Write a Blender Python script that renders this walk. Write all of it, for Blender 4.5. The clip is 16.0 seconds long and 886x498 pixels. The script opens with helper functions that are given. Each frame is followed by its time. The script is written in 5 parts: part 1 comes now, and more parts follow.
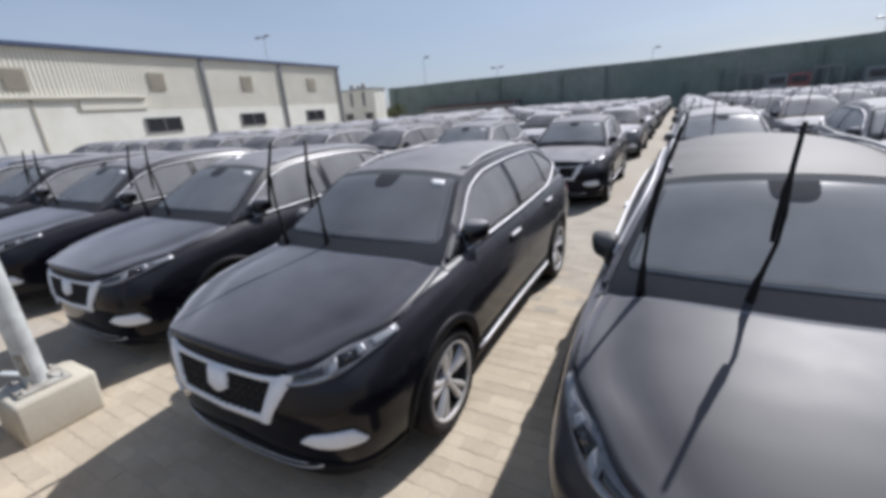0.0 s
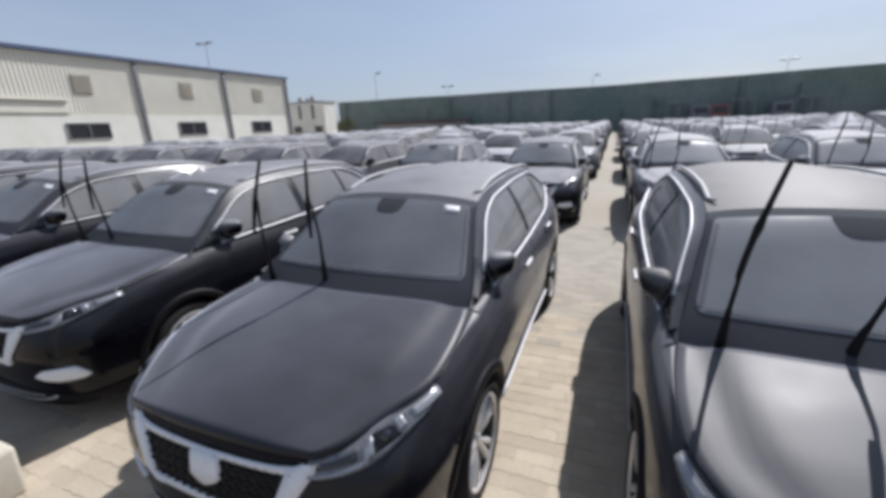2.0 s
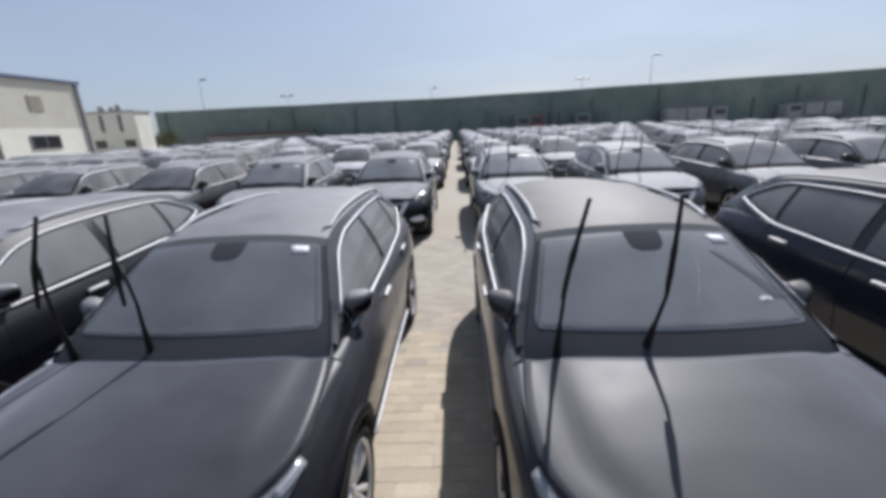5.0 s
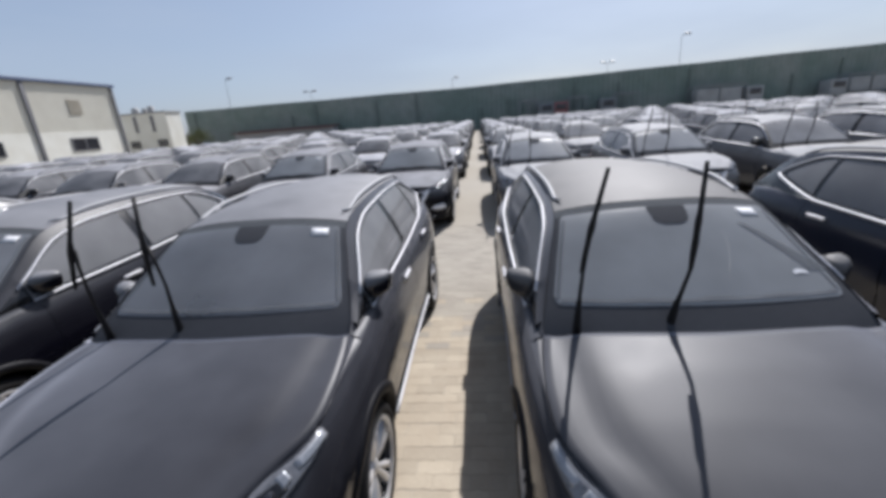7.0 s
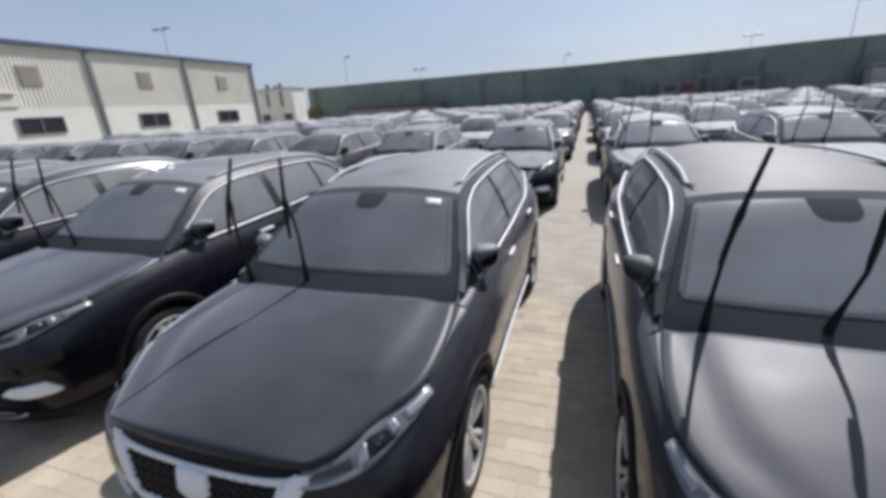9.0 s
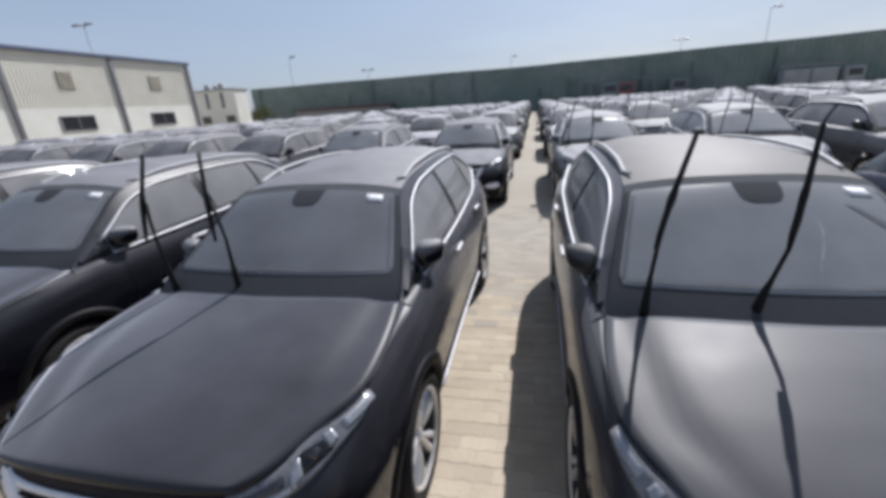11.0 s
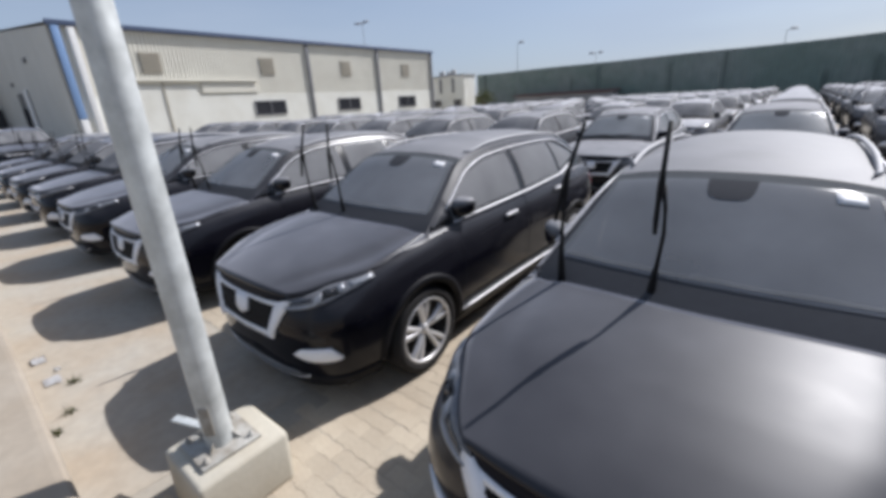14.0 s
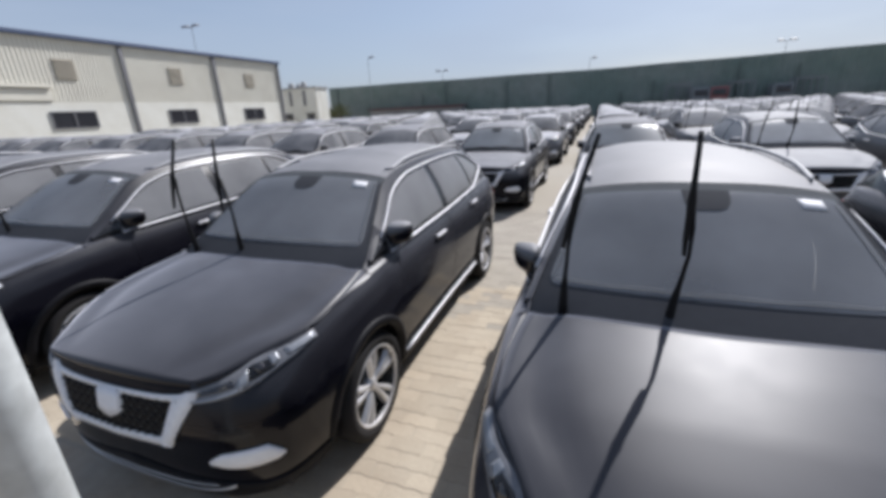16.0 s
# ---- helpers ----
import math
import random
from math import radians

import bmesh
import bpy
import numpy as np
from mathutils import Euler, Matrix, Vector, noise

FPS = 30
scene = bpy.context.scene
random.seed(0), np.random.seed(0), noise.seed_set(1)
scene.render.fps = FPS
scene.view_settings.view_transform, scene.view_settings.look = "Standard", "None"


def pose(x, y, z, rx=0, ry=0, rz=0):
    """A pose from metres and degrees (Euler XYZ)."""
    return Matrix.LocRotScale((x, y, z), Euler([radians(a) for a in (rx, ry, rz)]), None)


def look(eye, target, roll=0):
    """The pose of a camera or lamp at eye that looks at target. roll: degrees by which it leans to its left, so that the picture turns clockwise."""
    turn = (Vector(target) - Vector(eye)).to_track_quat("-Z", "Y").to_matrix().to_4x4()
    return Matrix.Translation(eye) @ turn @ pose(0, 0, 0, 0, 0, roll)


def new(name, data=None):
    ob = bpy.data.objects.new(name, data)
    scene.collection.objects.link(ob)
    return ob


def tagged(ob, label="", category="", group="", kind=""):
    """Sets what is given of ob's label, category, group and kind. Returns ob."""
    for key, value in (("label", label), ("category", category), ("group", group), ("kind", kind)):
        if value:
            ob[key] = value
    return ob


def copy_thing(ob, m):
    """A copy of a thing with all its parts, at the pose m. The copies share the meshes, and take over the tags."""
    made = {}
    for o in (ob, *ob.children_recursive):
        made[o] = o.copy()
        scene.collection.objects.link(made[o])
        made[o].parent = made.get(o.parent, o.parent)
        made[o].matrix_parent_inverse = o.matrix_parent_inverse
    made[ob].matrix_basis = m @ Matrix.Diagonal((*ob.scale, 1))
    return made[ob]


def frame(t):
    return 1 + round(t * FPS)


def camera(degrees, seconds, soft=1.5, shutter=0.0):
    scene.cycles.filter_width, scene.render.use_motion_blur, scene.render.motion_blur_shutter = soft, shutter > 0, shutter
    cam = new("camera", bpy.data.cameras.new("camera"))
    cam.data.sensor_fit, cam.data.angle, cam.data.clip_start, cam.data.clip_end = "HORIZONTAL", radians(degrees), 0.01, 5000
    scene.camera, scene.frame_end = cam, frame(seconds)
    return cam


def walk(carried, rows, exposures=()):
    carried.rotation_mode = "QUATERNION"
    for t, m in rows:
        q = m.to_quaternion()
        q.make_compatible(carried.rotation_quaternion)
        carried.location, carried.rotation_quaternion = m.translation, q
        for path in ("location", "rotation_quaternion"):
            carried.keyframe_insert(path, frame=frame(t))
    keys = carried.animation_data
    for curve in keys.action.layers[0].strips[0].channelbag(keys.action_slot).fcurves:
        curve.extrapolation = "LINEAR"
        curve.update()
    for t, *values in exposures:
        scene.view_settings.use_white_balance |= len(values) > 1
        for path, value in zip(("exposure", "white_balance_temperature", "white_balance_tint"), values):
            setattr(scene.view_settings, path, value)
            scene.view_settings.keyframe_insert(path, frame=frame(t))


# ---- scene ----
cam = camera(93.8, 16.0, soft=4.2)
PATH = [
    (0, (-0.011, 0.098, 1.973), (-0.955, 1.743, 1.338), -4.2),
    (0.5, (-0.198, 0.144, 1.947), (-1.114, 1.795, 1.285), -4.9),
    (1, (-0.367, 0.309, 1.927), (-1.268, 1.95, 1.221), -6.5),
    (1.5, (-0.437, 0.33, 1.924), (-1.244, 2.03, 1.246), -4.6),
    (2, (-0.582, 0.241, 2.007), (-1.311, 2.012, 1.429), -2.1),
    (2.5, (-0.685, 0.232, 2.088), (-1.398, 2.029, 1.578), -0.9),
    (3, (-0.711, 0.249, 2.199), (-1.439, 2.043, 1.7), -0.6),
    (3.5, (-0.74, 0.274, 2.236), (-1.469, 2.061, 1.709), -0.8),
    (4, (-0.769, 0.294, 2.229), (-1.421, 2.093, 1.648), -1.2),
    (4.5, (-0.666, 0.291, 2.206), (-0.994, 2.179, 1.634), -1.4),
    (4.7, (-0.584, 0.319, 2.187), (-0.688, 2.235, 1.624), -2.0),
    (6.8, (-0.498, 0.298, 2.072), (-0.563, 2.211, 1.492), -4.3),
    (7, (-0.519, 0.307, 2.084), (-0.718, 2.206, 1.488), -4.6),
    (7.5, (-0.59, 0.295, 2.067), (-1.043, 2.149, 1.469), -4.1),
    (8, (-0.613, 0.277, 2.064), (-1.268, 2.062, 1.443), -4.2),
    (8.5, (-0.63, 0.263, 2.053), (-1.348, 2.018, 1.419), -3.9),
    (9, (-0.624, 0.278, 2.051), (-1.253, 2.062, 1.4), -3.6),
    (9.5, (-0.58, 0.28, 2.046), (-0.96, 2.134, 1.399), -2.9),
    (9.7, (-0.536, 0.284, 2.028), (-0.779, 2.162, 1.385), -2.5),
    (11.8, (-0.686, 0.401, 1.977), (-1.575, 2.044, 1.262), -5.3),
    (12, (-0.783, 0.382, 1.972), (-1.827, 1.931, 1.255), -5.1),
    (12.5, (-1.036, 0.277, 1.984), (-2.204, 1.741, 1.282), -3.6),
    (13, (-1.244, 0.228, 1.998), (-2.477, 1.653, 1.327), -3.8),
    (13.5, (-1.532, 0.288, 1.944), (-2.814, 1.677, 1.291), -4.2),
    (14, (-1.802, 0.313, 1.954), (-3.017, 1.756, 1.292), -3.3),
    (14.5, (-1.984, 0.282, 1.971), (-3.034, 1.842, 1.292), -2.5),
    (15, (-2.136, 0.272, 1.988), (-3.048, 1.916, 1.307), -2.9),
    (15.5, (-2.356, 0.385, 1.954), (-3.184, 2.078, 1.286), -3.1),
    (16, (-2.5, 0.44, 1.955), (-3.17, 2.213, 1.318), -2.7),
]
walk(cam, [(t, look(eye, target, roll)) for t, eye, target, roll in PATH], [(0, 0.49, 5900, 13)])

# ---------------------------------------------------------------- world, sun
SUN = Vector((0.355, 0.97, 1.0)).normalized()
world = bpy.data.worlds.new("sky")
scene.world = world
world.use_nodes = True
wn, wl = world.node_tree.nodes, world.node_tree.links
sky = wn.new("ShaderNodeTexSky")
sky.sky_type, sky.sun_disc = "NISHITA", False
sky.sun_elevation, sky.sun_rotation = math.asin(SUN.z), math.atan2(SUN.x, SUN.y)
sky.air_density, sky.dust_density, sky.ozone_density = 1.0, 1.5, 1.2
wn["Background"].inputs[1].default_value = 0.068
# thin streaks of high cloud
wco, wmap, wnoise, wramp, wmix = (wn.new(k) for k in ("ShaderNodeTexCoord", "ShaderNodeMapping", "ShaderNodeTexNoise", "ShaderNodeValToRGB", "ShaderNodeMixRGB"))
wmap.inputs["Scale"].default_value = (1.2, 1.2, 5.0)
wnoise.inputs["Scale"].default_value, wnoise.inputs["Detail"].default_value = 1.6, 6
wramp.color_ramp.elements[0].position, wramp.color_ramp.elements[1].position = 0.42, 0.8
wramp.color_ramp.elements[0].color, wramp.color_ramp.elements[1].color = (0.55, 0.55, 0.55, 1), (0.85, 0.85, 0.85, 1)
wl.new(wco.outputs["Generated"], wmap.inputs[0])
wl.new(wmap.outputs[0], wnoise.inputs["Vector"])
wl.new(wnoise.outputs[0], wramp.inputs[0])
# the haze thins towards the zenith
wsep, wthin, wmul = wn.new("ShaderNodeSeparateXYZ"), wn.new("ShaderNodeMapRange"), wn.new("ShaderNodeMath")
wl.new(wco.outputs["Generated"], wsep.inputs[0])
wl.new(wsep.outputs[2], wthin.inputs[0])
wthin.inputs[1].default_value, wthin.inputs[2].default_value = 0.15, 1.0
wthin.inputs[3].default_value, wthin.inputs[4].default_value = 1.0, 0.55
wmul.operation = "MULTIPLY"
wl.new(wramp.outputs[0], wmul.inputs[0])
wl.new(wthin.outputs[0], wmul.inputs[1])
wl.new(wmul.outputs[0], wmix.inputs[0])
wl.new(sky.outputs[0], wmix.inputs[1])
wmix.inputs[2].default_value = (4.9, 5.55, 6.4, 1)
wl.new(wmix.outputs[0], wn["Background"].inputs[0])
sun = new("sun", bpy.data.lights.new("sun", "SUN"))
sun.data.energy, sun.data.angle, sun.data.color = 4.8, radians(0.6), (1.0, 0.94, 0.85)
sun.matrix_world = look(SUN * 60, (0, 0, 0))


# ---------------------------------------------------------------- materials
def material(name, colour, rough=0.6, metal=0.0, grain=0.0, scale=20.0, bump=0.0, coat=0.0, second=None, stain=0.0, stain_scale=1.5, vary=0.0, spec=0.5):
    """A principled surface with fine grain, broad stains and relief."""
    m = bpy.data.materials.new(name)
    m.use_nodes = True
    n, l = m.node_tree.nodes, m.node_tree.links
    b = n["Principled BSDF"]
    b.inputs["Roughness"].default_value, b.inputs["Metallic"].default_value = rough, metal
    b.inputs["Coat Weight"].default_value = coat
    b.inputs["Coat Roughness"].default_value = 0.12
    b.inputs["Specular IOR Level"].default_value = spec
    rgb = n.new("ShaderNodeRGB")
    rgb.outputs[0].default_value = (*colour, 1)
    last = rgb.outputs[0]
    co = n.new("ShaderNodeTexCoord")
    geo = n.new("ShaderNodeNewGeometry")
    if stain:
        t = n.new("ShaderNodeTexNoise")
        t.inputs["Scale"].default_value, t.inputs["Detail"].default_value = stain_scale, 5
        l.new(geo.outputs["Position"], t.inputs["Vector"])
        ramp = n.new("ShaderNodeValToRGB")
        ramp.color_ramp.elements[0].position, ramp.color_ramp.elements[1].position = 0.38, 0.68
        l.new(t.outputs[0], ramp.inputs[0])
        k = n.new("ShaderNodeMath")
        k.operation = "MULTIPLY"
        k.inputs[1].default_value = stain
        l.new(ramp.outputs[0], k.inputs[0])
        mix = n.new("ShaderNodeMixRGB")
        mix.inputs[2].default_value = (*(second or colour), 1)
        l.new(k.outputs[0], mix.inputs[0])
        l.new(last, mix.inputs[1])
        last = mix.outputs[0]
    if grain:
        t = n.new("ShaderNodeTexNoise")
        t.inputs["Scale"].default_value, t.inputs["Detail"].default_value = scale, 6
        l.new(geo.outputs["Position"], t.inputs["Vector"])
        mr = n.new("ShaderNodeMapRange")
        mr.inputs[3].default_value, mr.inputs[4].default_value = 1 - grain, 1 + grain
        l.new(t.outputs[0], mr.inputs[0])
        mul = n.new("ShaderNodeMixRGB")
        mul.blend_type = "MULTIPLY"
        mul.inputs[0].default_value = 1
        l.new(last, mul.inputs[1])
        l.new(mr.outputs[0], mul.inputs[2])
        last = mul.outputs[0]
        rr = n.new("ShaderNodeMapRange")
        rr.inputs[3].default_value, rr.inputs[4].default_value = max(0.02, rough - 0.1), min(1, rough + 0.1)
        l.new(t.outputs[0], rr.inputs[0])
        l.new(rr.outputs[0], b.inputs["Roughness"])
        if bump:
            bp = n.new("ShaderNodeBump")
            bp.inputs["Strength"].default_value, bp.inputs["Distance"].default_value = bump, 0.01
            l.new(t.outputs[0], bp.inputs["Height"])
            l.new(bp.outputs[0], b.inputs["Normal"])
    if vary:
        info = n.new("ShaderNodeObjectInfo")
        mr = n.new("ShaderNodeMapRange")
        mr.inputs[3].default_value, mr.inputs[4].default_value = 1 - vary, 1 + vary
        l.new(info.outputs["Random"], mr.inputs[0])
        mul = n.new("ShaderNodeMixRGB")
        mul.blend_type = "MULTIPLY"
        mul.inputs[0].default_value = 1
        l.new(last, mul.inputs[1])
        l.new(mr.outputs[0], mul.inputs[2])
        last = mul.outputs[0]
    l.new(last, b.inputs["Base Color"])
    return m


def island_vary(m, amount):
    """Lets each joined piece differ a little in tone."""
    n, l = m.node_tree.nodes, m.node_tree.links
    b = n["Principled BSDF"]
    old = b.inputs["Base Color"].links[0].from_socket
    geo = n.new("ShaderNodeNewGeometry")
    mr = n.new("ShaderNodeMapRange")
    mr.inputs[3].default_value, mr.inputs[4].default_value = 1 - amount, 1 + amount
    l.new(geo.outputs["Random Per Island"], mr.inputs[0])
    mul = n.new("ShaderNodeMixRGB")
    mul.blend_type = "MULTIPLY"
    mul.inputs[0].default_value = 1
    l.new(old, mul.inputs[1])
    l.new(mr.outputs[0], mul.inputs[2])
    l.new(mul.outputs[0], b.inputs["Base Color"])
    return m


def glass(name, tint, dust, rough=0.04, dust_colour=(0.42, 0.41, 0.39)):
    """Tinted car glass with a pale film of dust and painted sky reflection: see-through, mirror gloss by Fresnel."""
    m = bpy.data.materials.new(name)
    m.use_nodes = True
    n, l = m.node_tree.nodes, m.node_tree.links
    n.remove(n["Principled BSDF"])
    out = n["Material Output"]
    clear = n.new("ShaderNodeBsdfTransparent")
    clear.inputs[0].default_value = (*tint, 1)
    gloss = n.new("ShaderNodeBsdfGlossy")
    gloss.inputs["Roughness"].default_value = rough
    fres = n.new("ShaderNodeFresnel")
    fres.inputs[0].default_value = 1.52
    m1 = n.new("ShaderNodeMixShader")
    dull = n.new("ShaderNodeMath")
    dull.operation = "MULTIPLY"
    dull.inputs[1].default_value = 0.75
    l.new(fres.outputs[0], dull.inputs[0])
    l.new(dull.outputs[0], m1.inputs[0])
    l.new(clear.outputs[0], m1.inputs[1])
    l.new(gloss.outputs[0], m1.inputs[2])
    film = n.new("ShaderNodeBsdfDiffuse")
    film.inputs[0].default_value = (*dust_colour, 1)
    geo = n.new("ShaderNodeNewGeometry")
    t = n.new("ShaderNodeTexNoise")
    t.inputs["Scale"].default_value, t.inputs["Detail"].default_value = 2.2, 5
    l.new(geo.outputs["Position"], t.inputs["Vector"])
    mr = n.new("ShaderNodeMapRange")
    mr.inputs[3].default_value, mr.inputs[4].default_value = dust * 0.6, dust * 1.4
    l.new(t.outputs[0], mr.inputs[0])
    m2 = n.new("ShaderNodeMixShader")
    l.new(mr.outputs[0], m2.inputs[0])
    l.new(m1.outputs[0], m2.inputs[1])
    l.new(film.outputs[0], m2.inputs[2])
    l.new(m2.outputs[0], out.inputs[0])
    return m


def paint(name, colour, dust, rough=0.3, fleet=False, flake=0.0, spec=0.2, coat=0.2, soft_coat=0.25, film=(0.33, 0.33, 0.345), haze=0.0):
    """Car paint under a film of dust; the fleet's paint differs from car to car."""
    m = bpy.data.materials.new(name)
    m.use_nodes = True
    n, l = m.node_tree.nodes, m.node_tree.links
    b = n["Principled BSDF"]
    b.inputs["Coat Weight"].default_value, b.inputs["Coat Roughness"].default_value = coat, soft_coat
    b.inputs["Specular IOR Level"].default_value, b.inputs["Metallic"].default_value = spec, flake
    geo = n.new("ShaderNodeNewGeometry")
    t = n.new("ShaderNodeTexNoise")
    t.inputs["Scale"].default_value, t.inputs["Detail"].default_value = 3, 7
    l.new(geo.outputs["Position"], t.inputs["Vector"])
    up = n.new("ShaderNodeSeparateXYZ")
    l.new(geo.outputs["Normal"], up.inputs[0])
    lie = n.new("ShaderNodeMapRange")
    lie.inputs[1].default_value, lie.inputs[2].default_value = 0.08, 0.85
    lie.inputs[3].default_value, lie.inputs[4].default_value = dust * 0.01, dust
    l.new(up.outputs[2], lie.inputs[0])
    mr = n.new("ShaderNodeMapRange")
    mr.inputs[3].default_value, mr.inputs[4].default_value = 0.55, 1.45
    l.new(t.outputs[0], mr.inputs[0])
    amt = n.new("ShaderNodeMath")
    amt.operation = "MULTIPLY"
    l.new(lie.outputs[0], amt.inputs[0])
    l.new(mr.outputs[0], amt.inputs[1])
    mix = n.new("ShaderNodeMixRGB")
    mix.inputs[1].default_value = (*colour, 1)
    mix.inputs[2].default_value = (*film, 1)
    l.new(amt.outputs[0], mix.inputs[0])
    if haze:
        bloom = n.new("ShaderNodeMath")
        bloom.operation = "MULTIPLY"
        bloom.inputs[1].default_value = haze
        l.new(amt.outputs[0], bloom.inputs[0])
        l.new(bloom.outputs[0], b.inputs["Sheen Weight"])
        b.inputs["Sheen Roughness"].default_value = 0.45
        b.inputs["Sheen Tint"].default_value = (0.85, 0.88, 1.0, 1)
    if fleet:
        info = n.new("ShaderNodeObjectInfo")
        ramp = n.new("ShaderNodeValToRGB")
        ramp.color_ramp.interpolation = "CONSTANT"
        e = ramp.color_ramp.elements
        e[0].color, e[1].color = (0.012, 0.012, 0.015, 1), (0.22, 0.225, 0.235, 1)
        e[1].position = 0.90
        for p, c in ((0.45, (0.03, 0.03, 0.033, 1)), (0.74, (0.12, 0.12, 0.125, 1))):
            e.new(p).color = c
        l.new(info.outputs["Random"], ramp.inputs[0])
        l.new(ramp.outputs[0], mix.inputs[1])
    l.new(mix.outputs[0], b.inputs["Base Color"])
    rr = n.new("ShaderNodeMapRange")
    rr.inputs[1].default_value, rr.inputs[2].default_value = 0.1, 0.9
    rr.inputs[3].default_value, rr.inputs[4].default_value = 0.12, rough
    l.new(up.outputs[2], rr.inputs[0])
    gr = n.new("ShaderNodeMapRange")
    gr.inputs[3].default_value, gr.inputs[4].default_value = 0.85, 1.2
    l.new(t.outputs[0], gr.inputs[0])
    rm = n.new("ShaderNodeMath")
    rm.operation = "MULTIPLY"
    l.new(rr.outputs[0], rm.inputs[0])
    l.new(gr.outputs[0], rm.inputs[1])
    l.new(rm.outputs[0], b.inputs["Roughness"])
    return m


BLACK_PAINT = paint("black_paint", (0.003, 0.003, 0.006), 0.085, 0.43, False, 0.0, 0.24, 0.0, 0.16, (0.33, 0.335, 0.365), 5.0)
GREY_PAINT = paint("dark_grey_paint", (0.013, 0.013, 0.016), 0.11, 0.48, False, 0.0, 0.21, 0.0, 0.25, (0.34, 0.34, 0.355), 3.5)
NAVY_PAINT = paint("navy_paint", (0.010, 0.013, 0.025), 0.08)
# roof dust thickened so its colour also carries the grazing sky reflection
BLACK_ROOF = paint("dust_sheen_black_roof", (0.006, 0.006, 0.009), 0.54, 0.62, False, 0.0, 0.4, 0.0)
GREY_ROOF = paint("dusty_grey_roof", (0.03, 0.03, 0.033), 0.40, 0.6, False, 0.0, 0.16, 0.0, 0.25, (0.36, 0.348, 0.335))
FLEET_PAINT = paint("fleet_paint", (0.02, 0.02, 0.02), 0.80, 0.85, True, 0.0, 0.06, 0.0, 0.4, (0.46, 0.46, 0.48))
FAR_GREY = paint("row_grey_paint", (0.075, 0.075, 0.08), 0.70, 0.7, False, 0.0, 0.12, 0.0, 0.35, (0.42, 0.42, 0.43))
FAR_BLACK = paint("row_black_paint", (0.008, 0.008, 0.011), 0.60, 0.75, False, 0.0, 0.1, 0.0, 0.35, (0.40, 0.40, 0.42))
NOSE = material("satin_black_band", (0.007, 0.007, 0.011), 0.5, grain=0.2, scale=30, spec=0.12)
WIPER = material("wiper_black", (0.006, 0.006, 0.007), 0.6, grain=0.2, scale=50, spec=0.2)
MIRROR_CAP = material("mirror_cap", (0.012, 0.012, 0.015), 0.3, grain=0.2, scale=12)
# pale colour stands in for the reflection low in the windscreen
DASH = material("pale_dashboard", (0.10, 0.10, 0.105), 0.8, grain=0.2, scale=40)
GABLE = material("shaded_sheet", (0.50, 0.49, 0.45), 0.65, grain=0.06, scale=4, second=(0.42, 0.41, 0.37), stain=0.5, stain_scale=0.4)
SKYBLUE = material("light_blue_paint", (0.17, 0.27, 0.46), 0.5, grain=0.1, scale=5)
FRIT = material("dark_frit", (0.05, 0.052, 0.058), 0.85, grain=0.15, scale=30, spec=0.05)
PLASTIC = material("black_plastic", (0.014, 0.014, 0.016), 0.6, grain=0.25, scale=60, bump=0.05, spec=0.25)
CLADDING = material("black_cladding", (0.007, 0.007, 0.009), 0.55, grain=0.25, scale=60, bump=0.05, spec=0.12)
DARK_LENS = material("smoked_lens", (0.02, 0.02, 0.024), 0.12, grain=0.2, scale=30, coat=0.6)
PIANO = material("gloss_black", (0.010, 0.010, 0.011), 0.2, grain=0.1, scale=8)
RUBBER = material("tyre_rubber", (0.018, 0.017, 0.017), 0.85, grain=0.3, scale=80, bump=0.2, spec=0.2)
CHROME = material("chrome", (0.52, 0.52, 0.54), 0.58, 0.5, grain=0.08, scale=15)
ALLOY = material("alloy_rim", (0.60, 0.595, 0.60), 0.4, 0.6, grain=0.12, scale=25)
DARK_ALLOY = material("dark_alloy", (0.018, 0.018, 0.018), 0.4, 0.5, grain=0.2, scale=25)
FILM = material("white_film", (0.74, 0.74, 0.76), 0.55, grain=0.12, scale=35, bump=0.25)
STICKER = material("white_paper", (0.62, 0.62, 0.63), 0.7, grain=0.05, scale=60)
LAMP_LENS = material("lamp_lens", (0.14, 0.142, 0.152), 0.3, 0.1, grain=0.5, scale=40, coat=0.3, spec=0.5)
RAIL_METAL = material("rail_metal", (0.33, 0.33, 0.34), 0.68, 0.2, grain=0.12, scale=20)
LAMP_CHROME = material("lamp_reflector", (0.27, 0.28, 0.30), 0.4, 0.4, grain=0.35, scale=60)
TAIL_LENS = material("tail_lens", (0.3, 0.01, 0.01), 0.15, coat=1.0)
SEAT = material("dark_fabric", (0.03, 0.03, 0.032), 0.85, grain=0.3, scale=90, bump=0.1)
# film stronger than the dust alone: sky reflection is put into its colour
WINDSCREEN = glass("windscreen_glass", (0.50, 0.53, 0.55), 0.33, 0.12, (0.43, 0.445, 0.475))
DUSTY_SCREEN = glass("dusty_windscreen_glass", (0.50, 0.53, 0.55), 0.47, 0.32, (0.43, 0.445, 0.46))
PALE_SCREEN = glass("pale_dusty_screen", (0.50, 0.53, 0.55), 0.64, 0.35, (0.46, 0.465, 0.475))
PALE_SIDE = glass("pale_dusty_side", (0.42, 0.45, 0.45), 0.60, 0.2, (0.46, 0.46, 0.47))
# pale film for the edge dust and for the painted reflection streak
DUST_GLARE = glass("dust_glare_film", (0.7, 0.7, 0.7), 0.22, 0.3, (0.45, 0.46, 0.47))
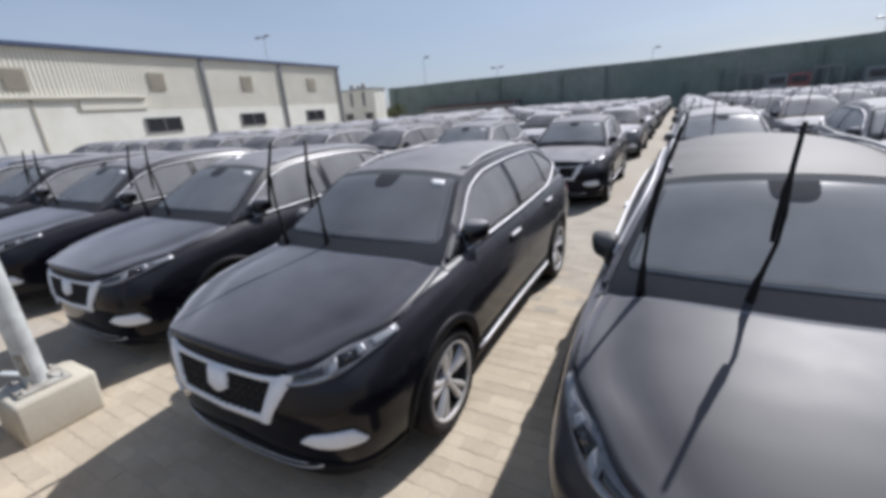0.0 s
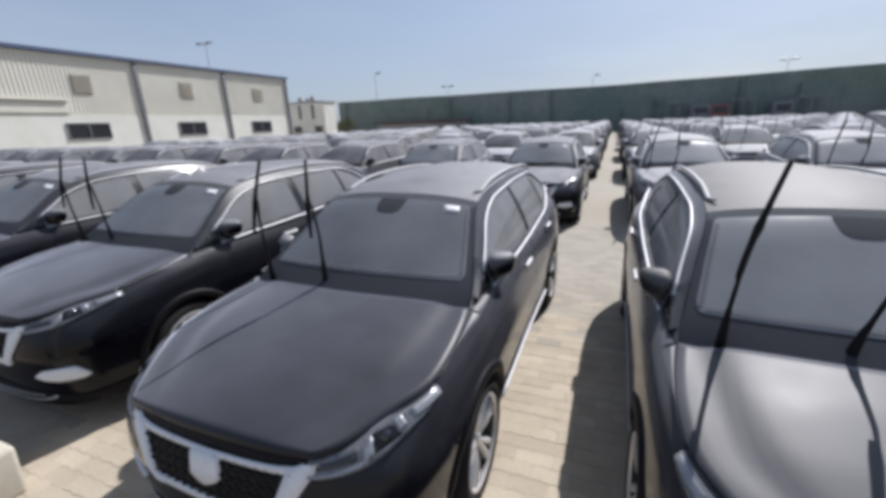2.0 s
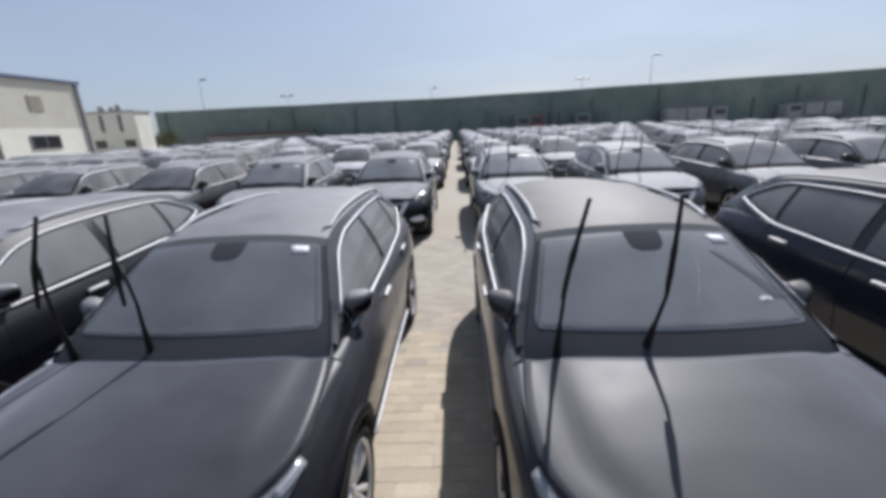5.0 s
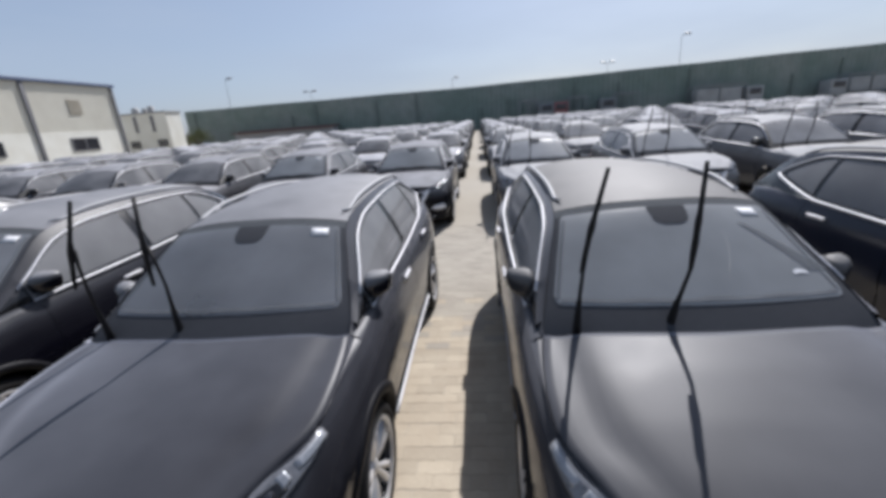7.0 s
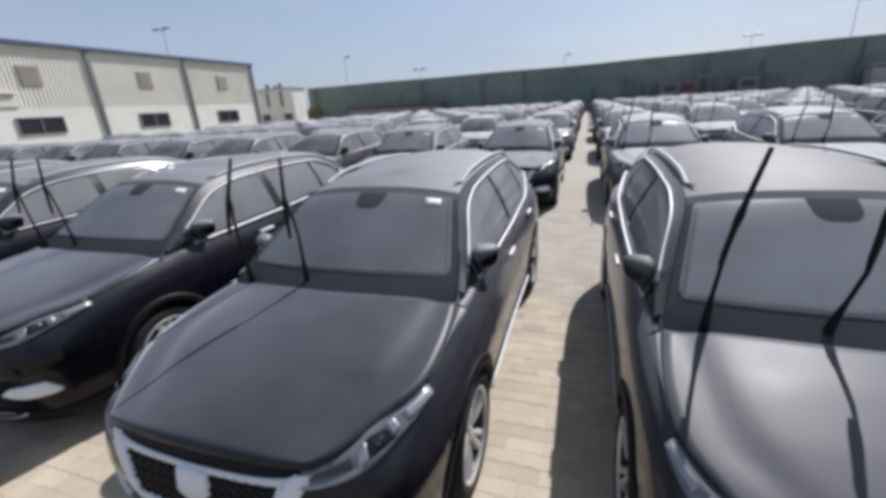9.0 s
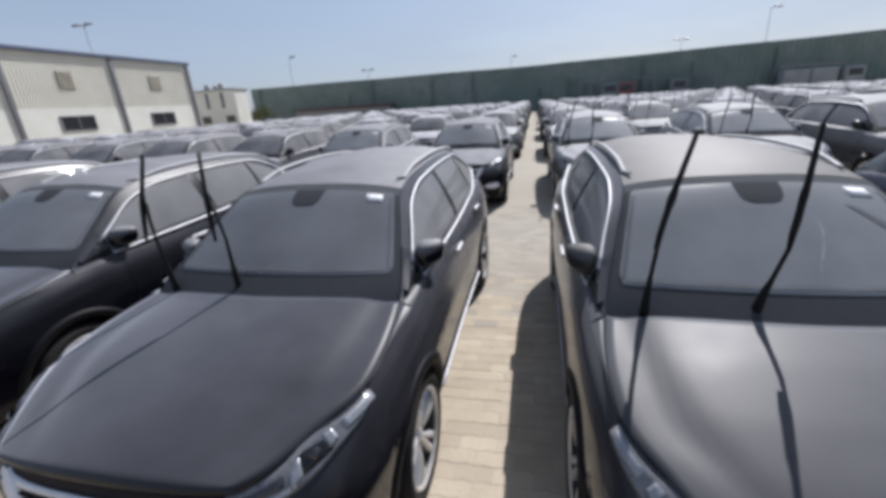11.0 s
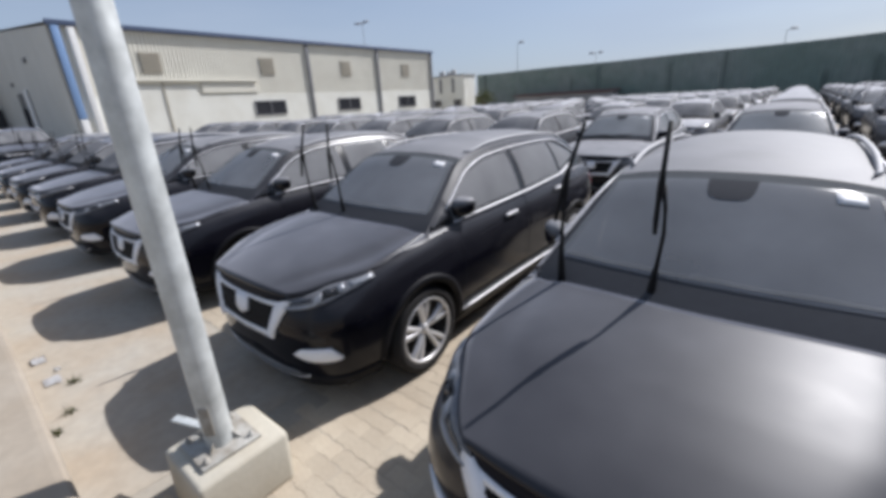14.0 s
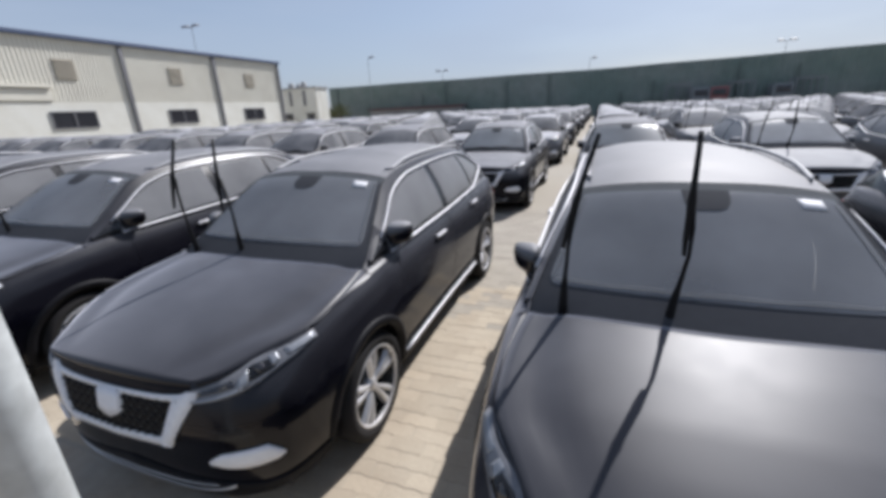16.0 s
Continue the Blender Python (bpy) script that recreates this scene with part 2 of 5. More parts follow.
# opaque colour that copies how the windscreen looks
TOP_STRIP = material("shade_band", (0.075, 0.08, 0.086), 0.85, grain=0.15, scale=25, spec=0.05)
# the pale film also paints in the sky mirrored by the side panes
SIDE_GLASS = glass("side_glass", (0.42, 0.45, 0.45), 0.34, 0.04, (0.46, 0.46, 0.47))
PLATFORM = material("worn_concrete", (0.33, 0.29, 0.235), 0.9, grain=0.15, scale=16, bump=0.3, second=(0.27, 0.225, 0.17), stain=0.9, stain_scale=1.8)
CONCRETE = material("concrete", (0.44, 0.41, 0.34), 0.9, grain=0.10, scale=30, bump=0.15, second=(0.37, 0.33, 0.26), stain=0.6, stain_scale=4)
OLD_STEEL = material("dirty_steel", (0.38, 0.37, 0.34), 0.75, 0.2, grain=0.25, scale=40, second=(0.20, 0.17, 0.13), stain=0.8, stain_scale=9)
GALV = material("galvanised_steel", (0.56, 0.58, 0.57), 0.55, 0.35, grain=0.2, scale=22, second=(0.36, 0.37, 0.36), stain=0.8, stain_scale=7)
SAND = material("dusty_ground", (0.315, 0.285, 0.235), 0.95, grain=0.15, scale=25, bump=0.3, second=(0.29, 0.26, 0.215), stain=0.6, stain_scale=0.7)
LANE = material("sandy_concrete", (0.35, 0.32, 0.27), 0.95, grain=0.22, scale=12, bump=0.35, second=(0.33, 0.27, 0.20), stain=0.9, stain_scale=1.3)
PAVER = island_vary(material("paver", (0.40, 0.345, 0.265), 0.92, grain=0.14, scale=45, bump=0.3, second=(0.33, 0.275, 0.205), stain=0.85, stain_scale=2.3), 0.09)
PAVER_ONE = material("paver_single", (0.40, 0.345, 0.265), 0.92, grain=0.14, scale=45, bump=0.3, second=(0.33, 0.275, 0.205), stain=0.85, stain_scale=2.3, vary=0.09)
GREY_TONE = dict(rough=0.92, grain=0.14, scale=45, bump=0.3, second=(0.27, 0.24, 0.20), stain=0.85, stain_scale=2.3)
PAVER_GREY = island_vary(material("grey_paver", (0.315, 0.285, 0.235), **GREY_TONE), 0.08)
PAVER_GREY_ONE = material("grey_paver_single", (0.315, 0.285, 0.235), vary=0.08, **GREY_TONE)
SHEET = material("beige_sheet", (0.62, 0.60, 0.52), 0.6, grain=0.06, scale=6, second=(0.50, 0.47, 0.40), stain=0.4, stain_scale=0.5)
RENDERED = material("white_render", (0.66, 0.655, 0.60), 0.85, grain=0.06, scale=8, second=(0.55, 0.53, 0.46), stain=0.6, stain_scale=0.6)
BLUE = material("blue_trim", (0.07, 0.095, 0.16), 0.5, grain=0.1, scale=5)
DARK_TRIM = material("dark_trim", (0.13, 0.13, 0.14), 0.55, grain=0.1, scale=5)
# window glass; also the painted darkness inside the doorways
WINDOW_DOOR_DARK = material("window_and_door_dark", (0.03, 0.03, 0.035), 0.15, grain=0.2, scale=2)
LOUVRE = material("louvre", (0.36, 0.33, 0.27), 0.7, grain=0.1, scale=6)
GREEN = material("green_sheet", (0.155, 0.20, 0.174), 0.8, grain=0.25, scale=0.9, second=(0.23, 0.255, 0.232), stain=0.9, stain_scale=0.2)
GREEN_DARK = material("dark_green_steel", (0.115, 0.148, 0.13), 0.7, grain=0.2, scale=3)
GREY_SHEET = material("grey_sheet", (0.30, 0.30, 0.30), 0.65, grain=0.08, scale=4, second=(0.24, 0.24, 0.24), stain=0.5, stain_scale=0.4)
RED = material("red_paint", (0.24, 0.085, 0.08), 0.5, grain=0.15, scale=3)
RAILING = material("pale_grey_steel", (0.19, 0.20, 0.20), 0.6, grain=0.15, scale=4)
TARP = material("dusty_pale_cover", (0.33, 0.335, 0.33), 0.85, grain=0.12, scale=3, second=(0.25, 0.25, 0.245), stain=0.7, stain_scale=0.9)
WHITE = material("white_steel", (0.65, 0.65, 0.64), 0.5, grain=0.12, scale=4)
LEAF = material("leaves", (0.10, 0.11, 0.042), 0.8, grain=0.4, scale=9)


# ---------------------------------------------------------------- mesh helpers
def mesh_of(name, bm, mat, smooth=True):
    me = bpy.data.meshes.new(name)
    bmesh.ops.recalc_face_normals(bm, faces=bm.faces)
    bm.to_mesh(me)
    bm.free()
    for p in me.polygons:
        p.use_smooth = smooth
    me.materials.append(mat)
    return me


def part(name, bm, mat, parent=None, label="", smooth=True):
    ob = new(name, mesh_of(name, bm, mat, smooth))
    ob.parent = parent
    if label:
        ob["label"] = label
    return ob


def empty(name, m=None):
    ob = new(name)
    ob.empty_display_size = 0.2
    if m:
        ob.matrix_world = m
    return ob


def add_grid(bm, rows, wrap=False):
    vs = [[bm.verts.new(p) for p in row] for row in rows]
    for i in range(len(vs) - 1):
        for j in range(len(vs[i]) - (0 if wrap else 1)):
            k = (j + 1) % len(vs[i])
            bm.faces.new((vs[i][j], vs[i][k], vs[i + 1][k], vs[i + 1][j]))
    return vs


def add_box(bm, c, s, bevel=0.0, m=None):
    r = bmesh.ops.create_cube(bm, size=1)
    vs = r["verts"]
    for v in vs:
        v.co = Vector((v.co.x * s[0], v.co.y * s[1], v.co.z * s[2]))
    if bevel:
        es = list({e for v in vs for e in v.link_edges})
        out = bmesh.ops.bevel(bm, geom=es, offset=bevel, segments=2, affect="EDGES", profile=0.6)
        vs = list({v for f in out["faces"] for v in f.verts} | {v for v in vs if v.is_valid})
    for v in vs:
        v.co = (m @ v.co if m else v.co) + Vector(c)
    return vs


def add_tube(bm, pts, r, n=6, flat=1.0, caps=True):
    """A tube along points; r one radius or one a point."""
    pts = [Vector(p) for p in pts]
    rows = []
    for i, p in enumerate(pts):
        d = (pts[min(i + 1, len(pts) - 1)] - pts[max(i - 1, 0)]).normalized()
        u = d.cross(Vector((0, 0, 1)))
        u = u.normalized() if u.length > 1e-4 else Vector((1, 0, 0))
        w = u.cross(d)
        k = r[i] if isinstance(r, (list, tuple)) else r
        rows.append([p + (u * math.cos(a) + w * math.sin(a) * flat) * k for a in (2 * math.pi * j / n for j in range(n))])
    vs = add_grid(bm, rows, True)
    if caps:
        bm.faces.new(vs[0])
        bm.faces.new(vs[-1])
    return vs


def add_lathe(bm, prof, n, c, axis="x"):
    rows = []
    for r, h in prof:
        row = []
        for j in range(n):
            a = 2 * math.pi * j / n
            q = (h, r * math.cos(a), r * math.sin(a)) if axis == "x" else (r * math.cos(a), r * math.sin(a), h)
            row.append(Vector(c) + Vector(q))
        rows.append(row)
    return add_grid(bm, rows, True)


def smooth_curve(ctrl, n):
    """A smooth line through a few control points."""
    c = [Vector(p) for p in ctrl]
    out = []
    seg = len(c) - 1
    for i in range(n + 1):
        u = i / n * seg
        k = min(int(u), seg - 1)
        t = u - k
        p0, p1, p2, p3 = c[max(k - 1, 0)], c[k], c[k + 1], c[min(k + 2, seg)]
        out.append(0.5 * (2 * p1 + (p2 - p0) * t + (2 * p0 - 5 * p1 + 4 * p2 - p3) * t * t + (3 * p1 - p0 - 3 * p2 + p3) * t ** 3))
    return out


def lerp(a, b, t):
    return a + (b - a) * t


# ---------------------------------------------------------------- the car's shape
HUB_F, HUB_R, HUB_Z, ARCH = 0.93, 3.65, 0.345, 0.395
PLAN = smooth_curve([(0, 0, 0), (0.35, 0.012, 0), (0.60, 0.07, 0), (0.775, 0.20, 0), (0.855, 0.42, 0), (0.895, 0.8, 0), (0.905, 1.3, 0), (0.895, 2.3, 0),
                     (0.90, 3.3, 0), (0.89, 3.9, 0), (0.84, 4.3, 0), (0.71, 4.47, 0), (0.44, 4.55, 0), (0, 4.574, 0)], 260)
PX, PY = np.array([p.x for p in PLAN]), np.array([p.y for p in PLAN])
HALF = int(np.argmax(PX))


def top_z(y):
    return float(np.interp(y, [0, 0.1, 0.46, 1.25, 2, 3.4, 4.2, 4.574], [0.895, 0.905, 0.950, 1.03, 1.06, 1.11, 1.11, 1.0]))


def inset(v):
    return float(np.interp(v, [0, 0.12, 0.28, 0.45, 0.6, 0.68, 0.84, 0.94, 1.0], [0.085, 0.05, 0.024, 0.014, 0.0, 0.008, 0.028, 0.054, 0.088]))


def wall(i, z, off=0.0, sx=1):
    """A point of the flank at index i of the plan line, at height z."""
    i = min(max(i, 0), len(PX) - 1)
    k = min(int(i), len(PX) - 2)
    f = i - k
    x, y = lerp(PX[k], PX[k + 1], f), lerp(PY[k], PY[k + 1], f)
    a, b = max(k - 1, 0), min(k + 2, len(PX) - 1)
    tx, ty = PX[b] - PX[a], PY[b] - PY[a]
    q = math.hypot(tx, ty)
    nx, ny = ty / q, -tx / q
    if i < 0.5 or i > len(PX) - 1.5:
        nx = 0.0
    v = (z - 0.2) / (top_z(y) - 0.2)
    d = off - inset(v) - 0.075 * math.exp(-((y - 0.20) / 0.17) ** 2) * min(1, x / 0.55) ** 3 * min(1, max(0, (v - 0.74) / 0.26)) ** 1.4
    return Vector((sx * (x + nx * d), y + ny * d, z))


def at_y(y):
    return float(np.interp(y, PY, np.arange(len(PY))))


def at_x(x):
    return float(np.interp(x, PX[:HALF], np.arange(HALF)))


def arch_z(y, low):
    for h in (HUB_F, HUB_R):
        if abs(y - h) < ARCH:
            return max(low, HUB_Z + math.sqrt(ARCH * ARCH - (y - h) ** 2))
    return low


def flank(bm, i0, i1, n, nv, low, sx, lip=True):
    """One panel of the body's side, between two plan stations, cut out over the wheels."""
    rows = []
    for a in range(n + 1):
        i = lerp(i0, i1, a / n)
        y = wall(i, 0.6).y
        z0, z1 = arch_z(y, low), top_z(y)
        row = [wall(i, lerp(z0, z1, v / nv), 0, sx) for v in range(nv + 1)]
        if lip:
            inner = row[0].copy()
            inner.x -= sx * 0.05 * min(1, abs(row[0].x) / 0.5)
            row.insert(0, inner)
        rows.append(row)
    add_grid(bm, rows)


def patch(bm, i0, i1, n, zlo, zhi, nv, off, sx=1, depth=0.02):
    """A raised piece that follows the body's surface, with returned edges."""
    rows = []
    for a in range(n + 1):
        i = lerp(i0, i1, a / n)
        lo, hi = zlo(a / n), zhi(a / n)
        row = [wall(i, lerp(lo, hi, v / nv), off, sx) for v in range(nv + 1)]
        row = [wall(i, lo, off - depth, sx)] + row + [wall(i, hi, off - depth, sx)]
        rows.append(row)
    first = [wall(i0, p.z, off - depth if i0 > 0 else off, sx) for p in rows[0]]
    last = [wall(i1, p.z, off - depth, sx) for p in rows[-1]]
    add_grid(bm, ([first] if i0 > 0 else []) + rows + [last])


RAIL = smooth_curve([(0.745, 1.17, 1.085), (0.66, 1.49, 1.30), (0.58, 1.84, 1.488), (0.57, 2.45, 1.555), (0.565, 3.25, 1.55), (0.55, 3.85, 1.48), (0.56, 4.2, 1.34), (0.62, 4.46, 1.10)], 120)
RY = np.array([p.y for p in RAIL])


def rail(y):
    return Vector((float(np.interp(y, RY, [p.x for p in RAIL])), y, float(np.interp(y, RY, [p.z for p in RAIL]))))


def belt(y):
    return Vector((float(np.interp(y, [1.17, 1.6, 2.5, 3.4, 4.0, 4.46], [0.775, 0.805, 0.81, 0.80, 0.76, 0.66])), y,
                   float(np.interp(y, [1.17, 1.6, 2.5, 3.4, 4.0, 4.46], [1.045, 1.065, 1.085, 1.125, 1.15, 1.09]))))


def side(y, t, off=0.0, sx=1):
    b, r = belt(y), rail(y)
    p = b.lerp(r, t)
    return Vector((sx * (p.x + off + 0.025 * math.sin(math.pi * t)), p.y, p.z + off * 0.4))


def screen(a, b, off=0.0):
    """The windscreen: a across from -1 to 1, b from the scuttle to the roof."""
    r = rail(lerp(1.17, 1.84, b))
    bow = 1 - a * a
    return Vector((a * r.x, r.y - lerp(0.11, 0.06, b) * bow - off * 0.75, r.z + lerp(0.015, 0.055, b) * bow + off * 0.65))


def roof(a, b, off=0.0):
    r = rail(lerp(1.84, 4.05, b))
    bow = 1 - abs(a) ** 2.4
    return Vector((a * r.x, r.y - 0.06 * (1 - b) * (1 - a * a) + 0.10 * b * (1 - a * a), r.z + lerp(0.055, 0.075, min(1, b * 3)) * bow + off))


def hatch(a, b, off=0.0):
    r = rail(lerp(4.05, 4.46, b))
    bow = 1 - a * a
    return Vector((a * r.x, r.y + 0.10 * bow + off, r.z + lerp(0.075, 0.0, b) * bow + off * 0.5))


def top_of(i):
    """The flank's upper edge at an index of the plan line."""
    return wall(i, top_z(wall(i, 0.8).y))


HOOD_EDGE = smooth_curve([Vector((0.495, 0.072, 0.886)), Vector((0.585, 0.165, 0.892)), top_of(at_y(0.30)), top_of(at_y(0.50)), Vector((0.793, 0.72, 0.992)), Vector((0.778, 0.93, 1.022)), Vector((0.752, 1.10, 1.044))], 120)
HOOD_MID_B, HOOD_MID_Z = [0, 0.06, 0.14, 0.3, 0.5, 0.75, 1], [0.900, 0.922, 0.943, 0.979, 1.018, 1.056, 1.085]


def hood_at(a, b):
    """The bonnet: its edge runs over the headlamp and along the fender to the scuttle."""
    k = min(max(b, 0), 1) * 120
    e = HOOD_EDGE[min(int(k), 119)].lerp(HOOD_EDGE[min(int(k) + 1, 120)], k - min(int(k), 119))
    mid = float(np.interp(b, HOOD_MID_B, HOOD_MID_Z))
    m = abs(a)
    y = lerp(0.03 + 0.985 * b, e.y, m ** (1.6 + 1.2 * (1 - b) ** 4))
    z = lerp(mid, e.z + 0.005, m ** 2.7)
    z -= 0.0145 * math.exp(-((m - lerp(0.70, 0.90, b)) / 0.095) ** 2) * min(1, b * 2.2)
    return Vector((a * e.x, y + 0.006, z))


def panel(bm, f, a0, a1, na, b0, b1, nb, off, depth=0.012):
    """A pane laid on a surface, with returned edges."""
    rows = []
    for j in range(nb + 1):
        b = lerp(b0, b1, j / nb)
        row = [f(lerp(a0, a1, i / na), b, off) for i in range(na + 1)]
        row = [f(a0, b, off - depth)] + row + [f(a1, b, off - depth)]
        rows.append(row)
    lo = [f(lerp(a0, a1, min(max(i - 1, 0), na) / na), b0, off - depth) for i in range(na + 3)]
    hi = [f(lerp(a0, a1, min(max(i - 1, 0), na) / na), b1, off - depth) for i in range(na + 3)]
    add_grid(bm, [lo] + rows + [hi])


def hood_mesh(bm, na, nb):
    rows = [[hood_at(-1 + 2 * i / na, j / nb) for i in range(na + 1)] for j in range(nb + 1)]
    for row in rows:
        for k, s in ((0, -1), (-1, 1)):
            e = row[k].copy()
            e.z -= 0.03
            row.insert(0, e) if s < 0 else row.append(e)
    rows.insert(0, [p - Vector((0, 0, 0.03)) for p in rows[0]])
    rows.append([p - Vector((0, 0, 0.03)) for p in rows[-1]])
    add_grid(bm, rows)


def fender_top(bm, n, sx):
    """The strip between the bonnet's edge and the flank, behind the headlamp."""
    rows = []
    for j in range(n + 1):
        h = hood_at(1, lerp(0.47, 1, j / n))
        w = wall(at_y(h.y), top_z(h.y))
        w.x = max(w.x, h.x + 0.008)
        a = Vector((h.x + 0.005, h.y, h.z - 0.004))
        mid = a.lerp(w, 0.5) + Vector((0, 0, 0.007))
        rows.append([Vector((sx * p.x, p.y, p.z)) for p in (a - Vector((0, 0, 0.03)), a, mid, w)])
    add_grid(bm, rows)


def shoulder(bm, y0, y1, n, sx):
    """The ledge between the flank's top and the window line."""
    rows = []
    for j in range(n + 1):
        y = lerp(y0, y1, j / n)
        w = wall(at_y(y), top_z(y))
        b = belt(max(y, 1.17))
        b.y = y
        m = w.lerp(b, 0.5) + Vector((0, 0, 0.008))
        rows.append([Vector((sx * p.x, p.y, p.z)) for p in (w, m, b)])
    add_grid(bm, rows)


def wheel_mesh(bm, n, x, sx):
    prof = [(0.258, 0.10), (0.266, 0.112), (0.305, 0.118), (0.325, 0.108), (0.342, 0.085), (0.345, 0.0), (0.342, -0.085), (0.32, -0.11), (0.258, -0.10)]
    add_lathe(bm, [(r, sx * h) for r, h in prof], n, (x, 0, 0))


def rim_mesh(bm, n, x, sx, spokes):
    add_lathe(bm, [(0.237, sx * 0.095), (0.232, sx * 0.112), (0.222, sx * 0.108), (0.214, sx * 0.096)], n, (x, 0, 0))
    for k in range(5):
        for d in ((-1, 1) if spokes else (0,)):
            a0, a1 = 2 * math.pi * k / 5 + d * 0.13, 2 * math.pi * k / 5 + d * 0.17
            u0, u1 = Vector((0, math.cos(a0), math.sin(a0))), Vector((0, math.cos(a1), math.sin(a1)))
            w = Vector((0, -math.sin(a1), math.cos(a1)))
            rows = []
            for r, u, wd, h in ((0.03, u0, 0.012, 0.070), (0.10, u0.lerp(u1, 0.4), 0.013, 0.090), (0.17, u0.lerp(u1, 0.8), 0.019, 0.098), (0.224, u1, 0.026 if spokes else 0.05, 0.094)):
                c = Vector((x, 0, 0)) + u * r
                rows.append([c + Vector((sx * (h - 0.035), 0, 0)) - w * wd, c + Vector((sx * h, 0, 0)) - w * wd * 0.7, c + Vector((sx * h, 0, 0)) + w * wd * 0.7, c + Vector((sx * (h - 0.035), 0, 0)) + w * wd])
            add_grid(bm, rows)
    add_lathe(bm, [(0.001, sx * 0.082), (0.03, sx * 0.080), (0.045, sx * 0.065), (0.05, sx * 0.03)], 10, (x, 0, 0))
    for v in bm.verts:
        v.co.y, v.co.z = v.co.y * 1.1, v.co.z * 1.1


def mirror_mesh(bm, sx, seg):
    """A rounded door mirror with a domed top, blunt on the glass side, on a triangular foot."""
    r = bmesh.ops.create_uvsphere(bm, u_segments=seg, v_segments=max(4, seg // 2), radius=1)
    for v in r["verts"]:
        x, y, z = v.co
        x, z = math.copysign(abs(x) ** 0.6, x), math.copysign(abs(z) ** 0.6, z)
        y = y * (1.0 if y < 0 else 0.3)
        tall = 0.082 - 0.016 * x if z < 0 else 0.080 - 0.014 * x
        v.co = Vector((sx * (0.828 + 0.078 * x * (1 + 0.06 * z)), 1.525 + 0.10 * y * (1 - 0.2 * x) + 0.03 * x, 1.165 + tall * z + 0.008 * x))
    add_tube(bm, [(sx * 0.745, 1.42, 1.07), (sx * 0.77, 1.46, 1.085), (sx * 0.80, 1.50, 1.11)], [0.03, 0.055, 0.04], 6, 0.7)


def wiper_mesh(bm, driver, n=5, lean=0.0):
    """An arm lifted off the glass, with its blade hanging from the end."""
    x = -0.175 if driver else -0.60
    arm_y = [(1.092, 1.06, 0.021), (1.087, 1.12, 0.019), (1.076, 1.20, 0.015), (1.066, 1.26, 0.010), (1.048, 1.39, 0.0085), (1.034, 1.50, 0.0085), (1.026, 1.60, 0.011)]
    blade_y = [(1.006, 1.40, 0.008), (1.008, 1.46, 0.011), (1.010, 1.55, 0.012), (1.014, 1.60, 0.016), (1.016, 1.65, 0.011), (1.036, 1.845, 0.009)]
    arm_x = (0, 0, 0.010, 0.022, 0.045, 0.050, 0.044) if driver else (0, 0, 0.002, 0.004, 0.012, 0.024, 0.040)
    blade_x = (0.020, 0.023, 0.030, 0.036, 0.040, 0.056) if driver else (-0.006, 0.004, 0.022, 0.034, 0.046, 0.100)
    for xs, ys in ((arm_x, arm_y), (blade_x, blade_y)):
        add_tube(bm, [(x + dx + lean * max(0, (z - 1.15) / 0.7), y, z) for dx, (y, z, r) in zip(xs, ys)], [k[2] for k in ys], n)


def parked_wiper_mesh(bm, driver):
    """An arm and blade lying along the foot of the windscreen."""
    x = -0.175 if driver else -0.60
    add_tube(bm, [(x, 1.092, 1.06)] + [screen(x / 0.74 + d, b, 0.02) for d, b in ((0.10, 0.05), (0.45, 0.10), (0.72, 0.13))], [0.016, 0.012, 0.010, 0.008], 4)


def pil(y):
    """Where the bright window line runs up the cabin's side."""
    return float(np.interp(y, [1.17, 1.5, 1.8, 2.1, 3.5], [0.60, 0.74, 0.82, 0.88, 0.90]))


